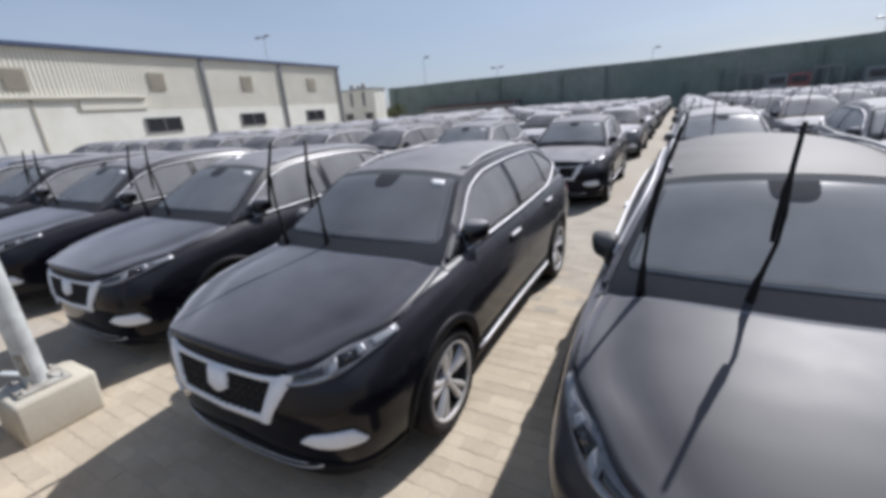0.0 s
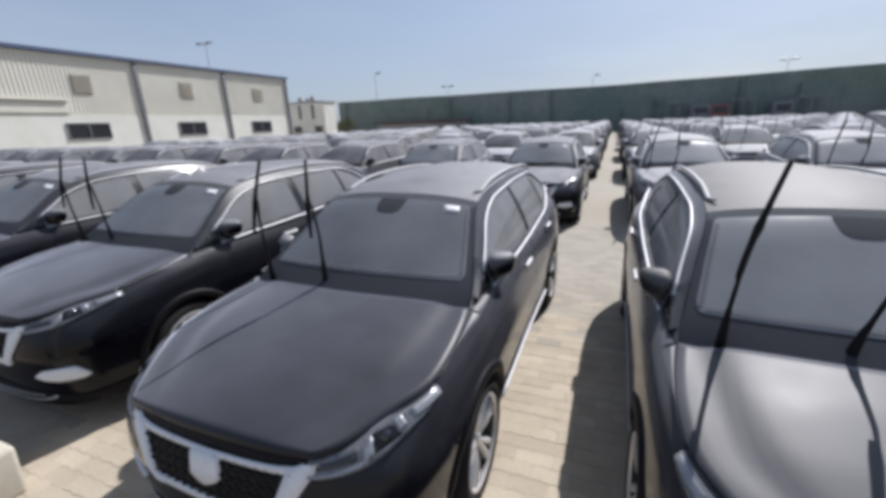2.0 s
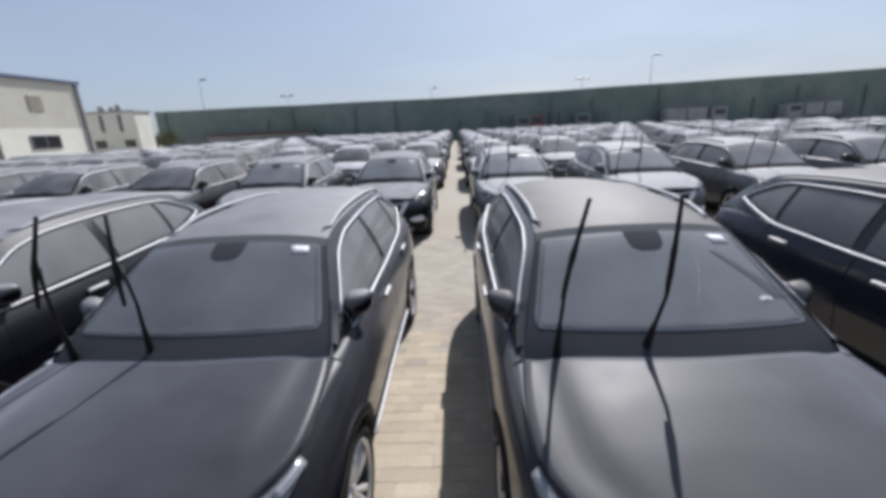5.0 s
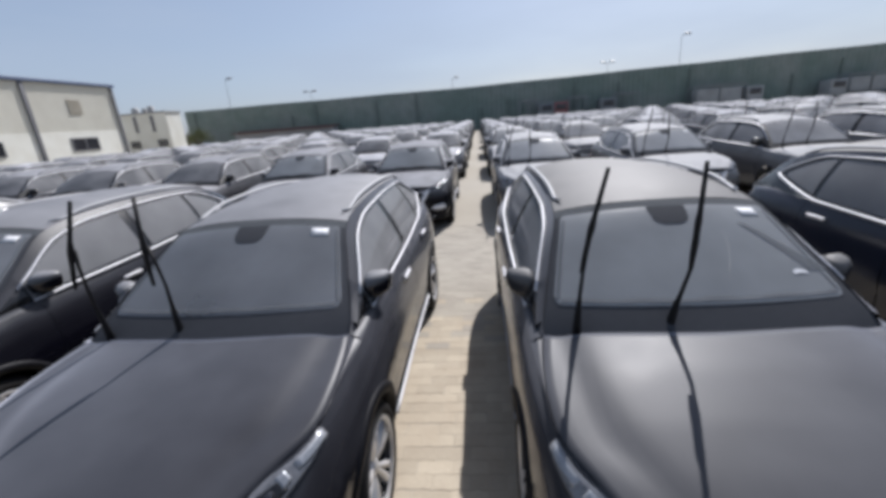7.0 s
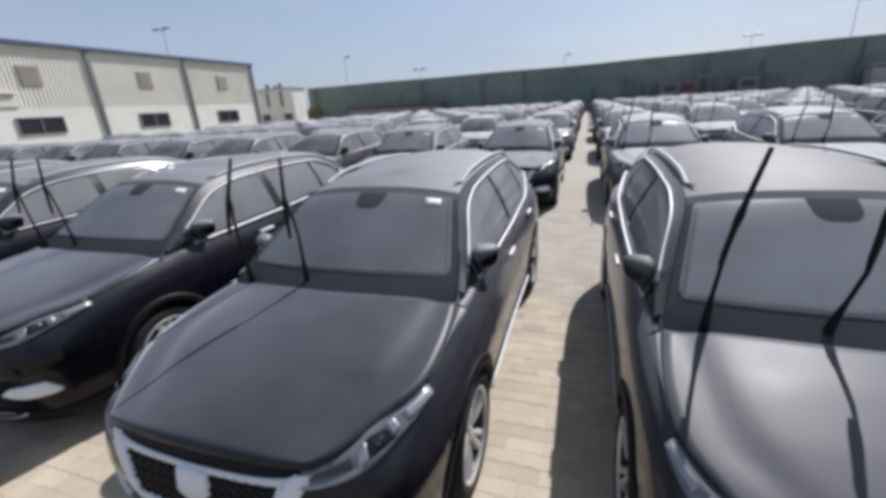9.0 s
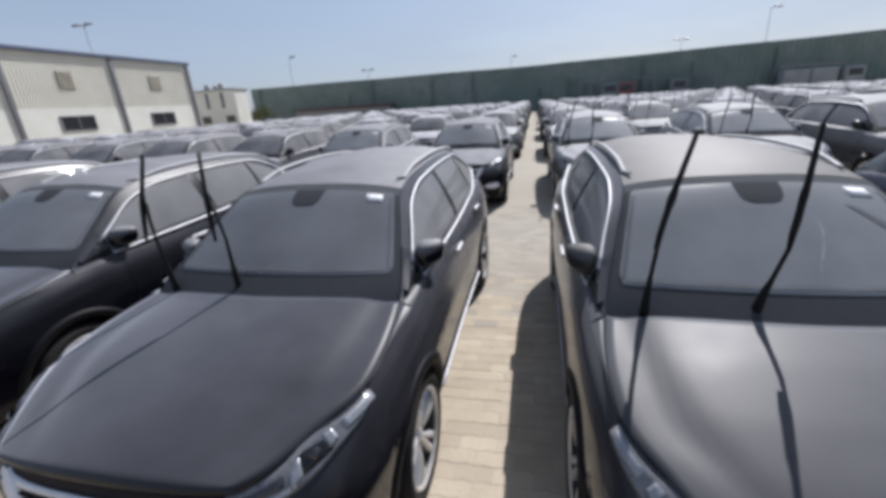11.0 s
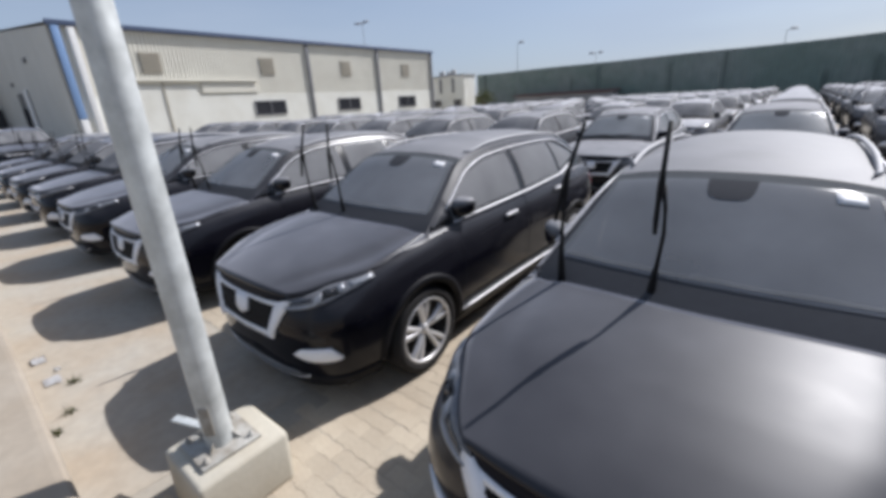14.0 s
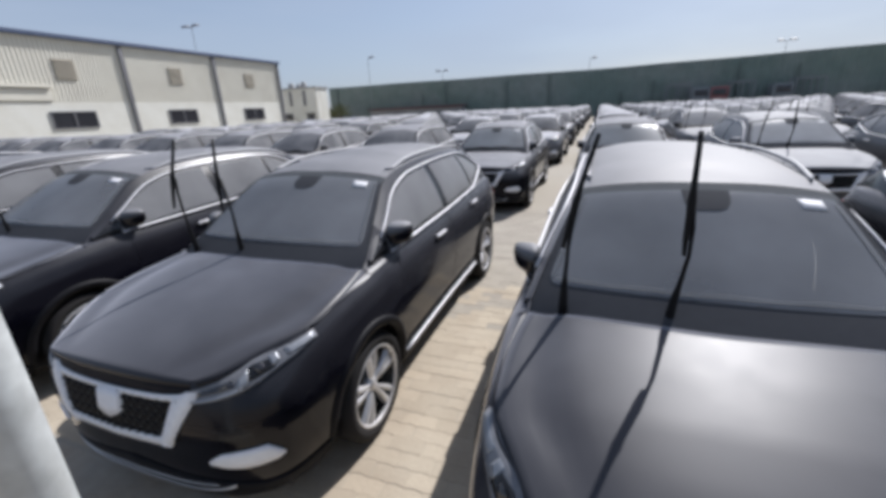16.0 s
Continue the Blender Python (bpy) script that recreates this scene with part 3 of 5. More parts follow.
def near_car(name, coat, label, group):
    """A parked SUV with all its panels, glass, lamps and wheels."""
    car = tagged(empty(name), label, "car", group)
    i_arch, i_door, i_mid, i_back = at_y(HUB_F - ARCH), at_y(1.42), at_y(2.50), at_y(3.42)
    bm = bmesh.new()
    for sx in (-1, 1):
        flank(bm, 0, i_arch, 30, 14, 0.24, sx, False)
    bmesh.ops.remove_doubles(bm, verts=bm.verts, dist=0.0005)
    front = part("front_bumper", bm, coat, car)
    bm = bmesh.new()
    hood_mesh(bm, 40, 26)
    part("hood", bm, coat, car, "dusty bonnet with shallow creases")
    for sx in (-1, 1):
        bm = bmesh.new()
        flank(bm, i_arch + 0.01, i_door - 0.08, 26, 12, 0.30, sx)
        fender_top(bm, 20, sx)
        shoulder(bm, 1.09, 1.42, 5, sx)
        corner, foot, sill_end = hood_at(1, 1), rail(1.17), belt(1.17)
        add_grid(bm, [[Vector((sx * p.x, p.y, p.z)) for p in row] for row in ((corner + Vector((0, 0.002, -0.004)), Vector((sill_end.x, 1.088, sill_end.z))),
                                                                             (foot + Vector((0.004, -0.01, 0.002)), sill_end),
                                                                             (rail(1.40) + Vector((0.010, 0, 0.003)), side(1.40, 0.55, 0.008)))])
        part("fender", bm, coat, car)
        for nm, a, b, hy, hz in (("front_door", i_door, i_mid - 0.1, 2.18, 0.965), ("rear_door", i_mid + 0.1, i_back - 0.1, 3.20, 1.02)):
            bm = bmesh.new()
            flank(bm, a, b, 14, 12, 0.38, sx)
            shoulder(bm, wall(a, 0.6).y, wall(b, 0.6).y, 8, sx)
            door = part(nm, bm, coat, car)
            bm = bmesh.new()
            c = wall(at_y(hy), hz, 0.022, sx)
            add_box(bm, c, (0.022, 0.20, 0.028), 0.008)
            part("handle", bm, CHROME, door, "chrome pull handle")
        bm = bmesh.new()
        flank(bm, i_back, len(PX) - 1, 40, 12, 0.30, sx)
        shoulder(bm, 3.42, 4.44, 8, sx)
        part("rear_quarter", bm, coat, car)
        # sill cladding, bright strip, arch trims
        bm = bmesh.new()
        patch(bm, at_y(HUB_F + ARCH), at_y(HUB_R - ARCH), 12, lambda u: 0.215, lambda u: 0.385, 3, 0.012, sx, 0.05)
        sill = part("sill", bm, CLADDING, car)
        bm = bmesh.new()
        patch(bm, at_y(HUB_F + ARCH + 0.05), at_y(HUB_R - ARCH - 0.05), 12, lambda u: 0.318, lambda u: 0.338, 1, 0.026, sx, 0.03)
        part("bright_strip", bm, CHROME, sill, "bright metal sill strip")
        for h in (HUB_F, HUB_R):
            bm = bmesh.new()
            rows = []
            for k in range(25):
                a = radians(-6 + 192 * k / 24)
                row = []
                for r, o in ((ARCH - 0.012, -0.05), (ARCH - 0.012, 0.010), (ARCH + 0.025, 0.014), (ARCH + 0.045, 0.008), (ARCH + 0.048, -0.02)):
                    y, z = h + r * math.cos(a), HUB_Z + r * math.sin(a)
                    row.append(wall(at_y(y), z, o, sx))
                rows.append(row)
            add_grid(bm, rows)
            part("arch_trim", bm, CLADDING, car)
            bm = bmesh.new()
            rows = []
            for k in range(17):
                a = radians(-10 + 200 * k / 16)
                rows.append([Vector((sx * x, h + (ARCH - 0.01) * math.cos(a), HUB_Z + (ARCH - 0.01) * math.sin(a))) for x in (0.60, 0.86)])
            add_grid(bm, rows)
            cap = [bm.verts.new(r[0]) for r in rows]
            bm.faces.new(cap)
            part("wheel_liner", bm, CLADDING, car)
            bm = bmesh.new()
            wheel_mesh(bm, 36, 0, sx)
            w = part("wheel", bm, RUBBER, car)
            w.location = (sx * 0.775, h, HUB_Z)
            w.rotation_euler = (0.4 * h, 0, 0)
            bm = bmesh.new()
            rim_mesh(bm, 36, 0, sx, True)
            part("rim", bm, ALLOY, w, "silver alloy rim with five double spokes")
            bm = bmesh.new()
            add_lathe(bm, [(0.001, sx * 0.02), (0.224, sx * 0.02), (0.226, sx * 0.05), (0.235, sx * 0.095)], 24, (0, 0, 0))
            part("brake_disc", bm, DARK_ALLOY, w)
        # cabin side with its panes and bright outline
        bm = bmesh.new()
        rows = [[side(lerp(1.17, 4.45, j / 48), t / 6, 0, sx) for t in range(7)] for j in range(49)]
        add_grid(bm, rows)
        cab = part("window_frame", bm, PIANO, car)
        bm = bmesh.new()
        add_grid(bm, [[side(lerp(1.17, 4.42, j / 48), lerp(pil(lerp(1.17, 4.42, j / 48)) + 0.02, 1, t / 3), 0.004, sx) for t in range(4)] for j in range(49)])
        part("roof_pillar", bm, coat, car)
        for nm, y0, y1 in (("front_side_window", 1.40, 2.46), ("rear_side_window", 2.57, 3.34), ("quarter_window", 3.40, 3.86)):
            bm = bmesh.new()
            rows = []
            for j in range(13):
                y = lerp(y0, y1, j / 12)
                hi = pil(y) - 0.05 if y < 3.4 else lerp(0.85, 0.50, ((y - 3.4) / 0.46) ** 1.6)
                lo = 0.09 + 0.30 * max(0, (y - 3.3) / 0.56) ** 1.3
                rows.append([side(y, lerp(lo, hi, t / 5), 0.006, sx) for t in range(6)])
            add_grid(bm, rows)
            part(nm, bm, SIDE_GLASS, car, "tinted side window with dust and painted sky reflection")
        bm = bmesh.new()
        up = [side(lerp(1.36, 3.55, j / 30), pil(lerp(1.36, 3.55, j / 30)), 0.012, sx) for j in range(31)]
        up += [side(y, t, 0.012, sx) for y, t in ((3.68, 0.85), (3.80, 0.75), (3.90, 0.64), (3.97, 0.52), (3.985, 0.46))]
        low = [side(y, t, 0.016, sx) for y, t in ((3.985, 0.45), (3.94, 0.37), (3.82, 0.26), (3.66, 0.15), (3.50, 0.07), (3.36, 0.025))]
        low += [side(lerp(3.28, 1.40, j / 26), 0.015, 0.016, sx) for j in range(27)]
        add_tube(bm, up, 0.0085, 6, caps=True)
        add_tube(bm, low, 0.011, 6, caps=True)
        part("window_trim", bm, CHROME, car, "bright chrome outline of the side windows")
        # roof rail
        bm = bmesh.new()
        pts = []
        for j in range(23):
            y = lerp(2.02, 3.92, j / 22)
            r = rail(y)
            lift = 0.026 * min(1, j / 2.5, (22 - j) / 2.5)
            pts.append((sx * (r.x - 0.022), y, r.z + 0.012 + lift))
        r0 = rail(2.0)
        pts.insert(0, (sx * (r0.x - 0.05), 1.93, r0.z + 0.02))
        add_tube(bm, pts, [0.005, 0.015] + [0.0155] * 21 + [0.016], 8, 0.9)
        part("roof_rail", bm, RAIL_METAL, car, "silver roof rail")
        bm = bmesh.new()
        mirror_mesh(bm, sx, 16)
        mir = part("mirror", bm, BLACK_ROOF, car, "dusty black door mirror")
        bm = bmesh.new()
        add_box(bm, (sx * 0.832, 1.556, 1.165), (0.125, 0.008, 0.115), 0.003)
        part("mirror_glass", bm, CHROME, mir)
        # lamps
        i0, i1 = at_x(0.475), at_y(0.52)
        low, high = (lambda u: lerp(0.788, 0.920, u ** 1.6)), (lambda u: lerp(0.842, top_z(wall(lerp(i0, i1, u), 0.8).y) - 0.010, min(1, u * 2.2)))

        def lamp_piece(name, u0, u1, v0, v1, n, mat, out, label=""):
            """A strip inside the lamp's outline: v from the lower to the upper edge at both ends."""
            bm = bmesh.new()
            z = lambda u, v: lerp(low(u), high(u), v)
            patch(bm, lerp(i0, i1, u0), lerp(i0, i1, u1), n, lambda t: z(lerp(u0, u1, t), lerp(v0[0], v1[0], t)), lambda t: z(lerp(u0, u1, t), lerp(v0[1], v1[1], t)), 3, out, sx, 0.01)
            return part(name, bm, mat, lamp, label)

        bm = bmesh.new()
        patch(bm, i0, i1, 20, low, high, 6, 0.012, sx, 0.03)
        lamp = part("headlamp", bm, LAMP_LENS, car, "clear swept-back headlamp")
        lamp_piece("lamp_bezel", 0.42, 0.68, (0.30, 0.86), (0.22, 0.74), 6, PIANO, 0.0145)
        lamp_piece("lamp_bezel", 0.05, 0.30, (0.45, 0.72), (0.40, 0.80), 5, DARK_LENS, 0.0145)
        lamp_piece("light_bar", 0.01, 0.36, (0.06, 0.24), (0.10, 0.26), 8, LAMP_CHROME, 0.016, "bright strip along the lamp's foot")
        lamp_piece("reflector", 0.33, 0.42, (0.12, 0.60), (0.25, 0.85), 4, LAMP_CHROME, 0.016)
        lamp_piece("reflector", 0.66, 0.74, (0.30, 0.90), (0.45, 0.92), 4, LAMP_CHROME, 0.016)
        lamp_piece("side_marker", 0.80, 0.99, (0.42, 0.95), (0.10, 0.95), 6, LAMP_CHROME, 0.016)
        bm = bmesh.new()
        r = 0.027
        u = 0.54
        c = wall(lerp(i0, i1, u), lerp(low(u), high(u), 0.52), 0.0, sx)
        add_lathe(bm, [(0.001, 0.012), (r * 0.5, 0.009), (r * 0.85, 0.0), (r, -0.008)], 14, (0, 0, 0))
        nrm = (wall(lerp(i0, i1, u), 0.86, 0.1, sx) - wall(lerp(i0, i1, u), 0.86, 0, sx)).normalized()
        bmesh.ops.transform(bm, matrix=Matrix.Translation(c + nrm * 0.014) @ nrm.to_track_quat("X", "Z").to_matrix().to_4x4(), verts=bm.verts)
        part("projector", bm, DARK_LENS, lamp)
        j0, j1 = at_x(0.51), at_x(0.79)
        bm = bmesh.new()
        patch(bm, j0, j1, 14, lambda u: float(np.interp(u, [0, 0.2, 0.45, 0.9, 1], [0.470, 0.445, 0.433, 0.440, 0.453])), lambda u: float(np.interp(u, [0, 0.16, 0.5, 0.78, 1], [0.483, 0.521, 0.532, 0.537, 0.465])), 3, 0.012, sx, 0.02)
        part("fog_lamp_cover", bm, FILM, car, "white protective film over the fog lamp")
        k0, k1 = at_y(4.30), len(PX) - 20
        bm = bmesh.new()
        patch(bm, k0, k1, 8, lambda u: 0.86, lambda u: 0.98, 2, 0.01, sx, 0.02)
        part("tail_lamp", bm, TAIL_LENS, car)
    # grille: dark mesh, white film frame, badge cover, black band above it
    bm = bmesh.new()
    for sx in (-1, 1):
        patch(bm, 0, at_x(0.47), 12, lambda u: 0.805, lambda u: 0.888, 2, 0.004, sx, 0.012)
    bmesh.ops.remove_doubles(bm, verts=bm.verts, dist=0.0005)
    part("nose_band", bm, NOSE, car, "satin black band under the bonnet edge")
    ge = at_x(0.40)
    bm = bmesh.new()
    for sx in (-1, 1):
        patch(bm, 0, ge, 10, lambda u: lerp(0.58, 0.60, u), lambda u: 0.80, 5, 0.003, sx, 0.01)
    grille = part("grille", bm, WIPER, car)
    bm = bmesh.new()
    for r in range(9):
        z = 0.60 + r * 0.0235
        for k in range(17):
            x = -0.40 + k * 0.05 + (0.025 if r % 2 else 0)
            if abs(x) < 0.415 - (0.80 - z) * 0.45:
                c = wall(at_x(abs(x)), z, 0.004, 1 if x > 0 else -1)
                add_box(bm, c, (0.03, 0.012, 0.008), 0, pose(0, 0, 0, 0, 25 if r % 2 else -25, 0))
    part("grille_mesh", bm, PLASTIC, grille, "dark diamond mesh")
    bm = bmesh.new()
    for sx in (-1, 1):
        patch(bm, 0, at_x(0.45), 12, lambda u: lerp(0.788, 0.795, u), lambda u: lerp(0.806, 0.822, u ** 2), 1, 0.012, sx, 0.015)
        patch(bm, 0, at_x(0.34), 12, lambda u: lerp(0.548, 0.562, u), lambda u: lerp(0.592, 0.61, u), 1, 0.012, sx, 0.015)
        rows = []
        for k in range(11):
            u = k / 10
            z = lerp(0.558, 0.835, u)
            x0, x1 = lerp(0.285, 0.405, u ** 0.9), lerp(0.345, 0.525, u ** 1.1)
            if u > 0.9:
                x0 = lerp(0.405, 0.46, (u - 0.9) / 0.1)
            rows.append([wall(at_x(x0), z, 0.0, sx), wall(at_x(x0), z, 0.014, sx), wall(at_x((x0 + x1) / 2), z, 0.016, sx), wall(at_x(x1), z, 0.014, sx), wall(at_x(x1), z, 0.0, sx)])
        add_grid(bm, rows)
    part("grille_surround", bm, FILM, car, "white protective film round the grille")
    bm = bmesh.new()
    for sx in (-1, 1):
        patch(bm, 0, at_x(0.075), 6, lambda u: 0.665 + 0.03 * u * u, lambda u: 0.80 - 0.012 * u * u, 3, 0.02, sx, 0.02)
    bmesh.ops.remove_doubles(bm, verts=bm.verts, dist=0.0005)
    part("badge_cover", bm, FILM, grille, "plain white film over the badge")
    # lower intake and bright lip
    bm = bmesh.new()
    for sx in (-1, 1):
        patch(bm, 0, i_arch * 0.98, 22, lambda u: 0.21, lambda u: lerp(0.40, 0.30, min(1, u * 1.6)), 3, 0.008, sx, 0.03)
    part("lower_intake", bm, CLADDING, car)
    bm = bmesh.new()
    for sx in (-1, 1):
        patch(bm, 0, at_x(0.585), 14, lambda u: 0.243 + 0.060 * u ** 3, lambda u: 0.248 + 0.072 * u ** 3, 1, 0.012, sx, 0.006)
        patch(bm, 0, at_x(0.50), 12, lambda u: 0.302 + 0.012 * u, lambda u: 0.307 + 0.012 * u, 1, 0.011, sx, 0.006)
    part("bumper_lip", bm, ALLOY, car, "bright lip along the lower bumper")
    # glass and roof
    bm = bmesh.new()
    add_grid(bm, [[hood_at(-1 + i / 12, 1) + Vector((0, -0.01, -0.02)) for i in range(25)],
                  [screen(-1 + i / 12, 0.0) for i in range(25)], [screen(-1 + i / 12, 0.125) for i in range(25)]])
    for s in (-1, 1):
        add_grid(bm, [[screen(s * lerp(0.87, 1.0, i / 3), lerp(0.1, 1, j / 10), -0.001) for i in range(4)] for j in range(11)])
    part("windscreen_surround", bm, FRIT, car, "black scuttle and windscreen border")
    bm = bmesh.new()
    bs = [0.115, 0.122, 0.14, 0.17, 0.21, 0.35, 0.5, 0.65, 0.78, 0.85, 0.875, 0.888, 0.895]
    wide = [0.885, 0.91, 0.93, 0.943, 0.948, 0.948, 0.948, 0.948, 0.948, 0.945, 0.938, 0.925, 0.90]
    add_grid(bm, [[screen(lerp(-w, w, i / 20), b, 0.003) for i in range(21)] for b, w in zip(bs, wide)])
    ws = part("windscreen", bm, WINDSCREEN, car, "windscreen filmed with dust and painted sky reflection")
    # added opaque strip in glass tone, in place of glass that would glint
    bm = bmesh.new()
    add_grid(bm, [[screen(lerp(-1, 1, i / 20), lerp(0.87, 0.995, j / 3), 0.001) for i in range(21)] for j in range(4)])
    part("shade_band", bm, TOP_STRIP, ws, "opaque strip painted in the glass's tone along its top")
    bm = bmesh.new()
    add_grid(bm, [[screen(lerp(-0.90, 0.90, i / 20), 0.135 + 0.028 * j + 0.006 * math.sin(i * 1.3) * j, 0.006) for i in range(21)] for j in range(2)])
    for s in (-1, 1):
        add_grid(bm, [[screen(s * (lerp(0.905, 0.935, i)), lerp(0.16, 0.84, j / 8), 0.006) for i in range(2)] for j in range(9)])
    part("dust_streak", bm, DUST_GLARE, ws, "pale dust gathered along the glass's edge")
    bm = bmesh.new()
    panel(bm, screen, 0.66, 0.83, 3, 0.765, 0.855, 2, 0.006, 0.002)
    part("paper_sticker", bm, STICKER, ws, "white paper sticker inside the windscreen")
    bm = bmesh.new()
    add_grid(bm, [[screen(0.02 + lerp(-w, w, i / 6), b, 0.0045) for i in range(7)] for b, w in ((0.705, 0.06), (0.715, 0.10), (0.735, 0.135), (0.77, 0.158), (0.83, 0.17), (0.893, 0.176))])
    part("sensor_housing", bm, FRIT, ws, "dark sensor patch behind the top of the glass")
    bm = bmesh.new()
    add_grid(bm, [[roof(-1 + i / 14, j / 26) for i in range(29)] for j in range(27)])
    part("roof", bm, BLACK_ROOF, car, "dusty roof panel with painted sky sheen")
    bm = bmesh.new()
    add_grid(bm, [[hatch(-1 + i / 8, j / 8) for i in range(17)] for j in range(9)])
    hb = part("tailgate", bm, coat, car)
    bm = bmesh.new()
    panel(bm, hatch, -0.82, 0.82, 12, 0.1, 0.75, 6, 0.006)
    part("rear_window", bm, SIDE_GLASS, hb)
    bm = bmesh.new()
    add_box(bm, (0, 2.25, 0.25), (1.5, 4.0, 0.08), 0.01)
    part("underbody", bm, PLASTIC, car)
    # cabin
    bm = bmesh.new()
    rows = [[Vector((x, y, z - 0.05 * abs(x))) for x in np.linspace(-0.72, 0.72, 9)] for y, z in ((1.24, 1.055), (1.45, 1.09), (1.72, 1.06), (1.80, 0.98), (1.80, 0.70))]
    add_grid(bm, rows)
    part("dashboard", bm, DASH, car)
    for x in (-0.36, 0.36):
        bm = bmesh.new()
        add_box(bm, (x, 2.10, 0.72), (0.50, 0.5, 0.16), 0.05)
        add_box(bm, (x, 2.40, 1.02), (0.48, 0.14, 0.58), 0.05, pose(0, 0, 0, -14))
        add_box(bm, (x, 2.49, 1.40), (0.24, 0.09, 0.17), 0.035)
        part("seat", bm, SEAT, car)
    bm = bmesh.new()
    add_box(bm, (0, 3.30, 0.98), (1.25, 0.16, 0.72), 0.05, pose(0, 0, 0, -12))
    add_box(bm, (0, 2.6, 0.52), (1.4, 2.6, 0.04), 0)
    part("rear_bench", bm, SEAT, car)
    bm = bmesh.new()
    pts = [Vector((0.38 + 0.185 * math.cos(a), 1.87 - 0.08 * math.sin(a), 1.02 + 0.17 * math.sin(a))) for a in (2 * math.pi * k / 18 for k in range(19))]
    add_tube(bm, pts, 0.016, 6)
    add_tube(bm, [(0.2, 1.87, 1.02), (0.56, 1.87, 1.02)], 0.018, 5)
    part("steering_wheel", bm, PLASTIC, car)
    for driver in (False, True):
        bm = bmesh.new()
        wiper_mesh(bm, driver, 6, -0.05 if driver else 0.0)
        part("wiper", bm, WIPER, car, "black wiper lifted off the glass")
    return car


def far_car(name, label, group, pane, wipers=True):
    """The same SUV for the rows further off, with fewer faces."""
    car = tagged(empty(name), label, "car", group)
    bm = bmesh.new()
    for sx in (-1, 1):
        flank(bm, 0, at_y(HUB_F - ARCH), 8, 4, 0.24, sx, False)
        flank(bm, at_y(HUB_F - ARCH) + 0.01, at_y(HUB_F + ARCH) - 0.01, 8, 3, 0.3, sx, False)
        flank(bm, at_y(HUB_F + ARCH), at_y(HUB_R - ARCH), 4, 4, 0.3, sx, False)
        flank(bm, at_y(HUB_R - ARCH) + 0.01, len(PX) - 1, 12, 3, 0.3, sx, False)
        fender_top(bm, 5, sx)
        shoulder(bm, 1.09, 4.44, 9, sx)
    hood_mesh(bm, 10, 6)
    add_grid(bm, [[roof(-1 + i / 5, j / 8) for i in range(11)] for j in range(9)])
    add_grid(bm, [[hatch(-1 + i / 3, j / 3) for i in range(7)] for j in range(4)])
    part("body", bm, FLEET_PAINT, car)
    for sx in (-1, 1):
        bm = bmesh.new()
        add_grid(bm, [[side(lerp(1.17, 4.45, j / 12), t / 3, 0, sx) for t in range(4)] for j in range(13)])
        part("window_frame", bm, PLASTIC, car)
        for y0, y1 in ((1.5, 2.46), (2.57, 3.75)):
            bm = bmesh.new()
            add_grid(bm, [[side(lerp(y0, y1, j / 4), lerp(0.09, 0.86 if j < 4 or y1 < 3 else 0.5, t / 2), 0.006, sx) for t in range(3)] for j in range(5)])
            part("side_window", bm, pane, car)
        bm = bmesh.new()
        add_tube(bm, [side(y, t, 0.012, sx) for y, t in ((1.34, 0.95), (1.7, 0.95), (1.95, 0.95), (2.6, 0.95), (3.4, 0.95), (3.75, 0.8), (3.97, 0.27), (3.93, 0.02), (3.0, 0.015), (2.0, 0.015), (1.34, 0.015))], 0.015, 4)
        part("window_trim", bm, CHROME, car)
        bm = bmesh.new()
        add_tube(bm, [(sx * (rail(y).x - 0.045), y, rail(y).z + dz) for y, dz in ((2.02, 0.015), (2.2, 0.06), (3.0, 0.062), (3.75, 0.06), (3.92, 0.015))], 0.023, 4)
        part("roof_rail", bm, RAIL_METAL, car)
        bm = bmesh.new()
        mirror_mesh(bm, sx, 8)
        part("mirror", bm, MIRROR_CAP, car)
        bm = bmesh.new()
        patch(bm, at_x(0.475), at_y(0.5), 5, lambda u: lerp(0.785, 0.905, u), lambda u: lerp(0.875, 0.935, u), 1, 0.012, sx, 0.02)
        part("headlamp", bm, LAMP_LENS, car)
        bm = bmesh.new()
        patch(bm, at_x(0.545), at_x(0.80), 4, lambda u: 0.41, lambda u: 0.44 + 0.1 * math.sin(math.pi * u), 1, 0.014, sx, 0.02)
        part("fog_lamp_cover", bm, FILM, car)
        for h in (HUB_F, HUB_R):
            bm = bmesh.new()
            wheel_mesh(bm, 14, 0, sx)
            w = part("wheel", bm, RUBBER, car)
            w.location = (sx * 0.775, h, HUB_Z)
            bm = bmesh.new()
            rim_mesh(bm, 12, 0, sx, False)
            part("rim", bm, ALLOY, w)
    bm = bmesh.new()
    for sx in (-1, 1):
        patch(bm, 0, at_x(0.42), 4, lambda u: 0.575, lambda u: 0.888, 1, 0.004, sx, 0.01)
    part("grille", bm, CLADDING, car)
    bm = bmesh.new()
    for sx in (-1, 1):
        patch(bm, 0, at_x(0.46), 4, lambda u: 0.788, lambda u: 0.81, 1, 0.012, sx, 0.015)
        patch(bm, 0, at_x(0.34), 4, lambda u: 0.55, lambda u: 0.60, 1, 0.012, sx, 0.015)
        rows = []
        for u in (0, 1):
            z = lerp(0.555, 0.835, u)
            rows.append([wall(at_x(lerp(0.285, 0.42, u)), z, 0.014, sx), wall(at_x(lerp(0.345, 0.525, u)), z, 0.014, sx)])
        add_grid(bm, rows)
    part("grille_surround", bm, FILM, car)
    bm = bmesh.new()
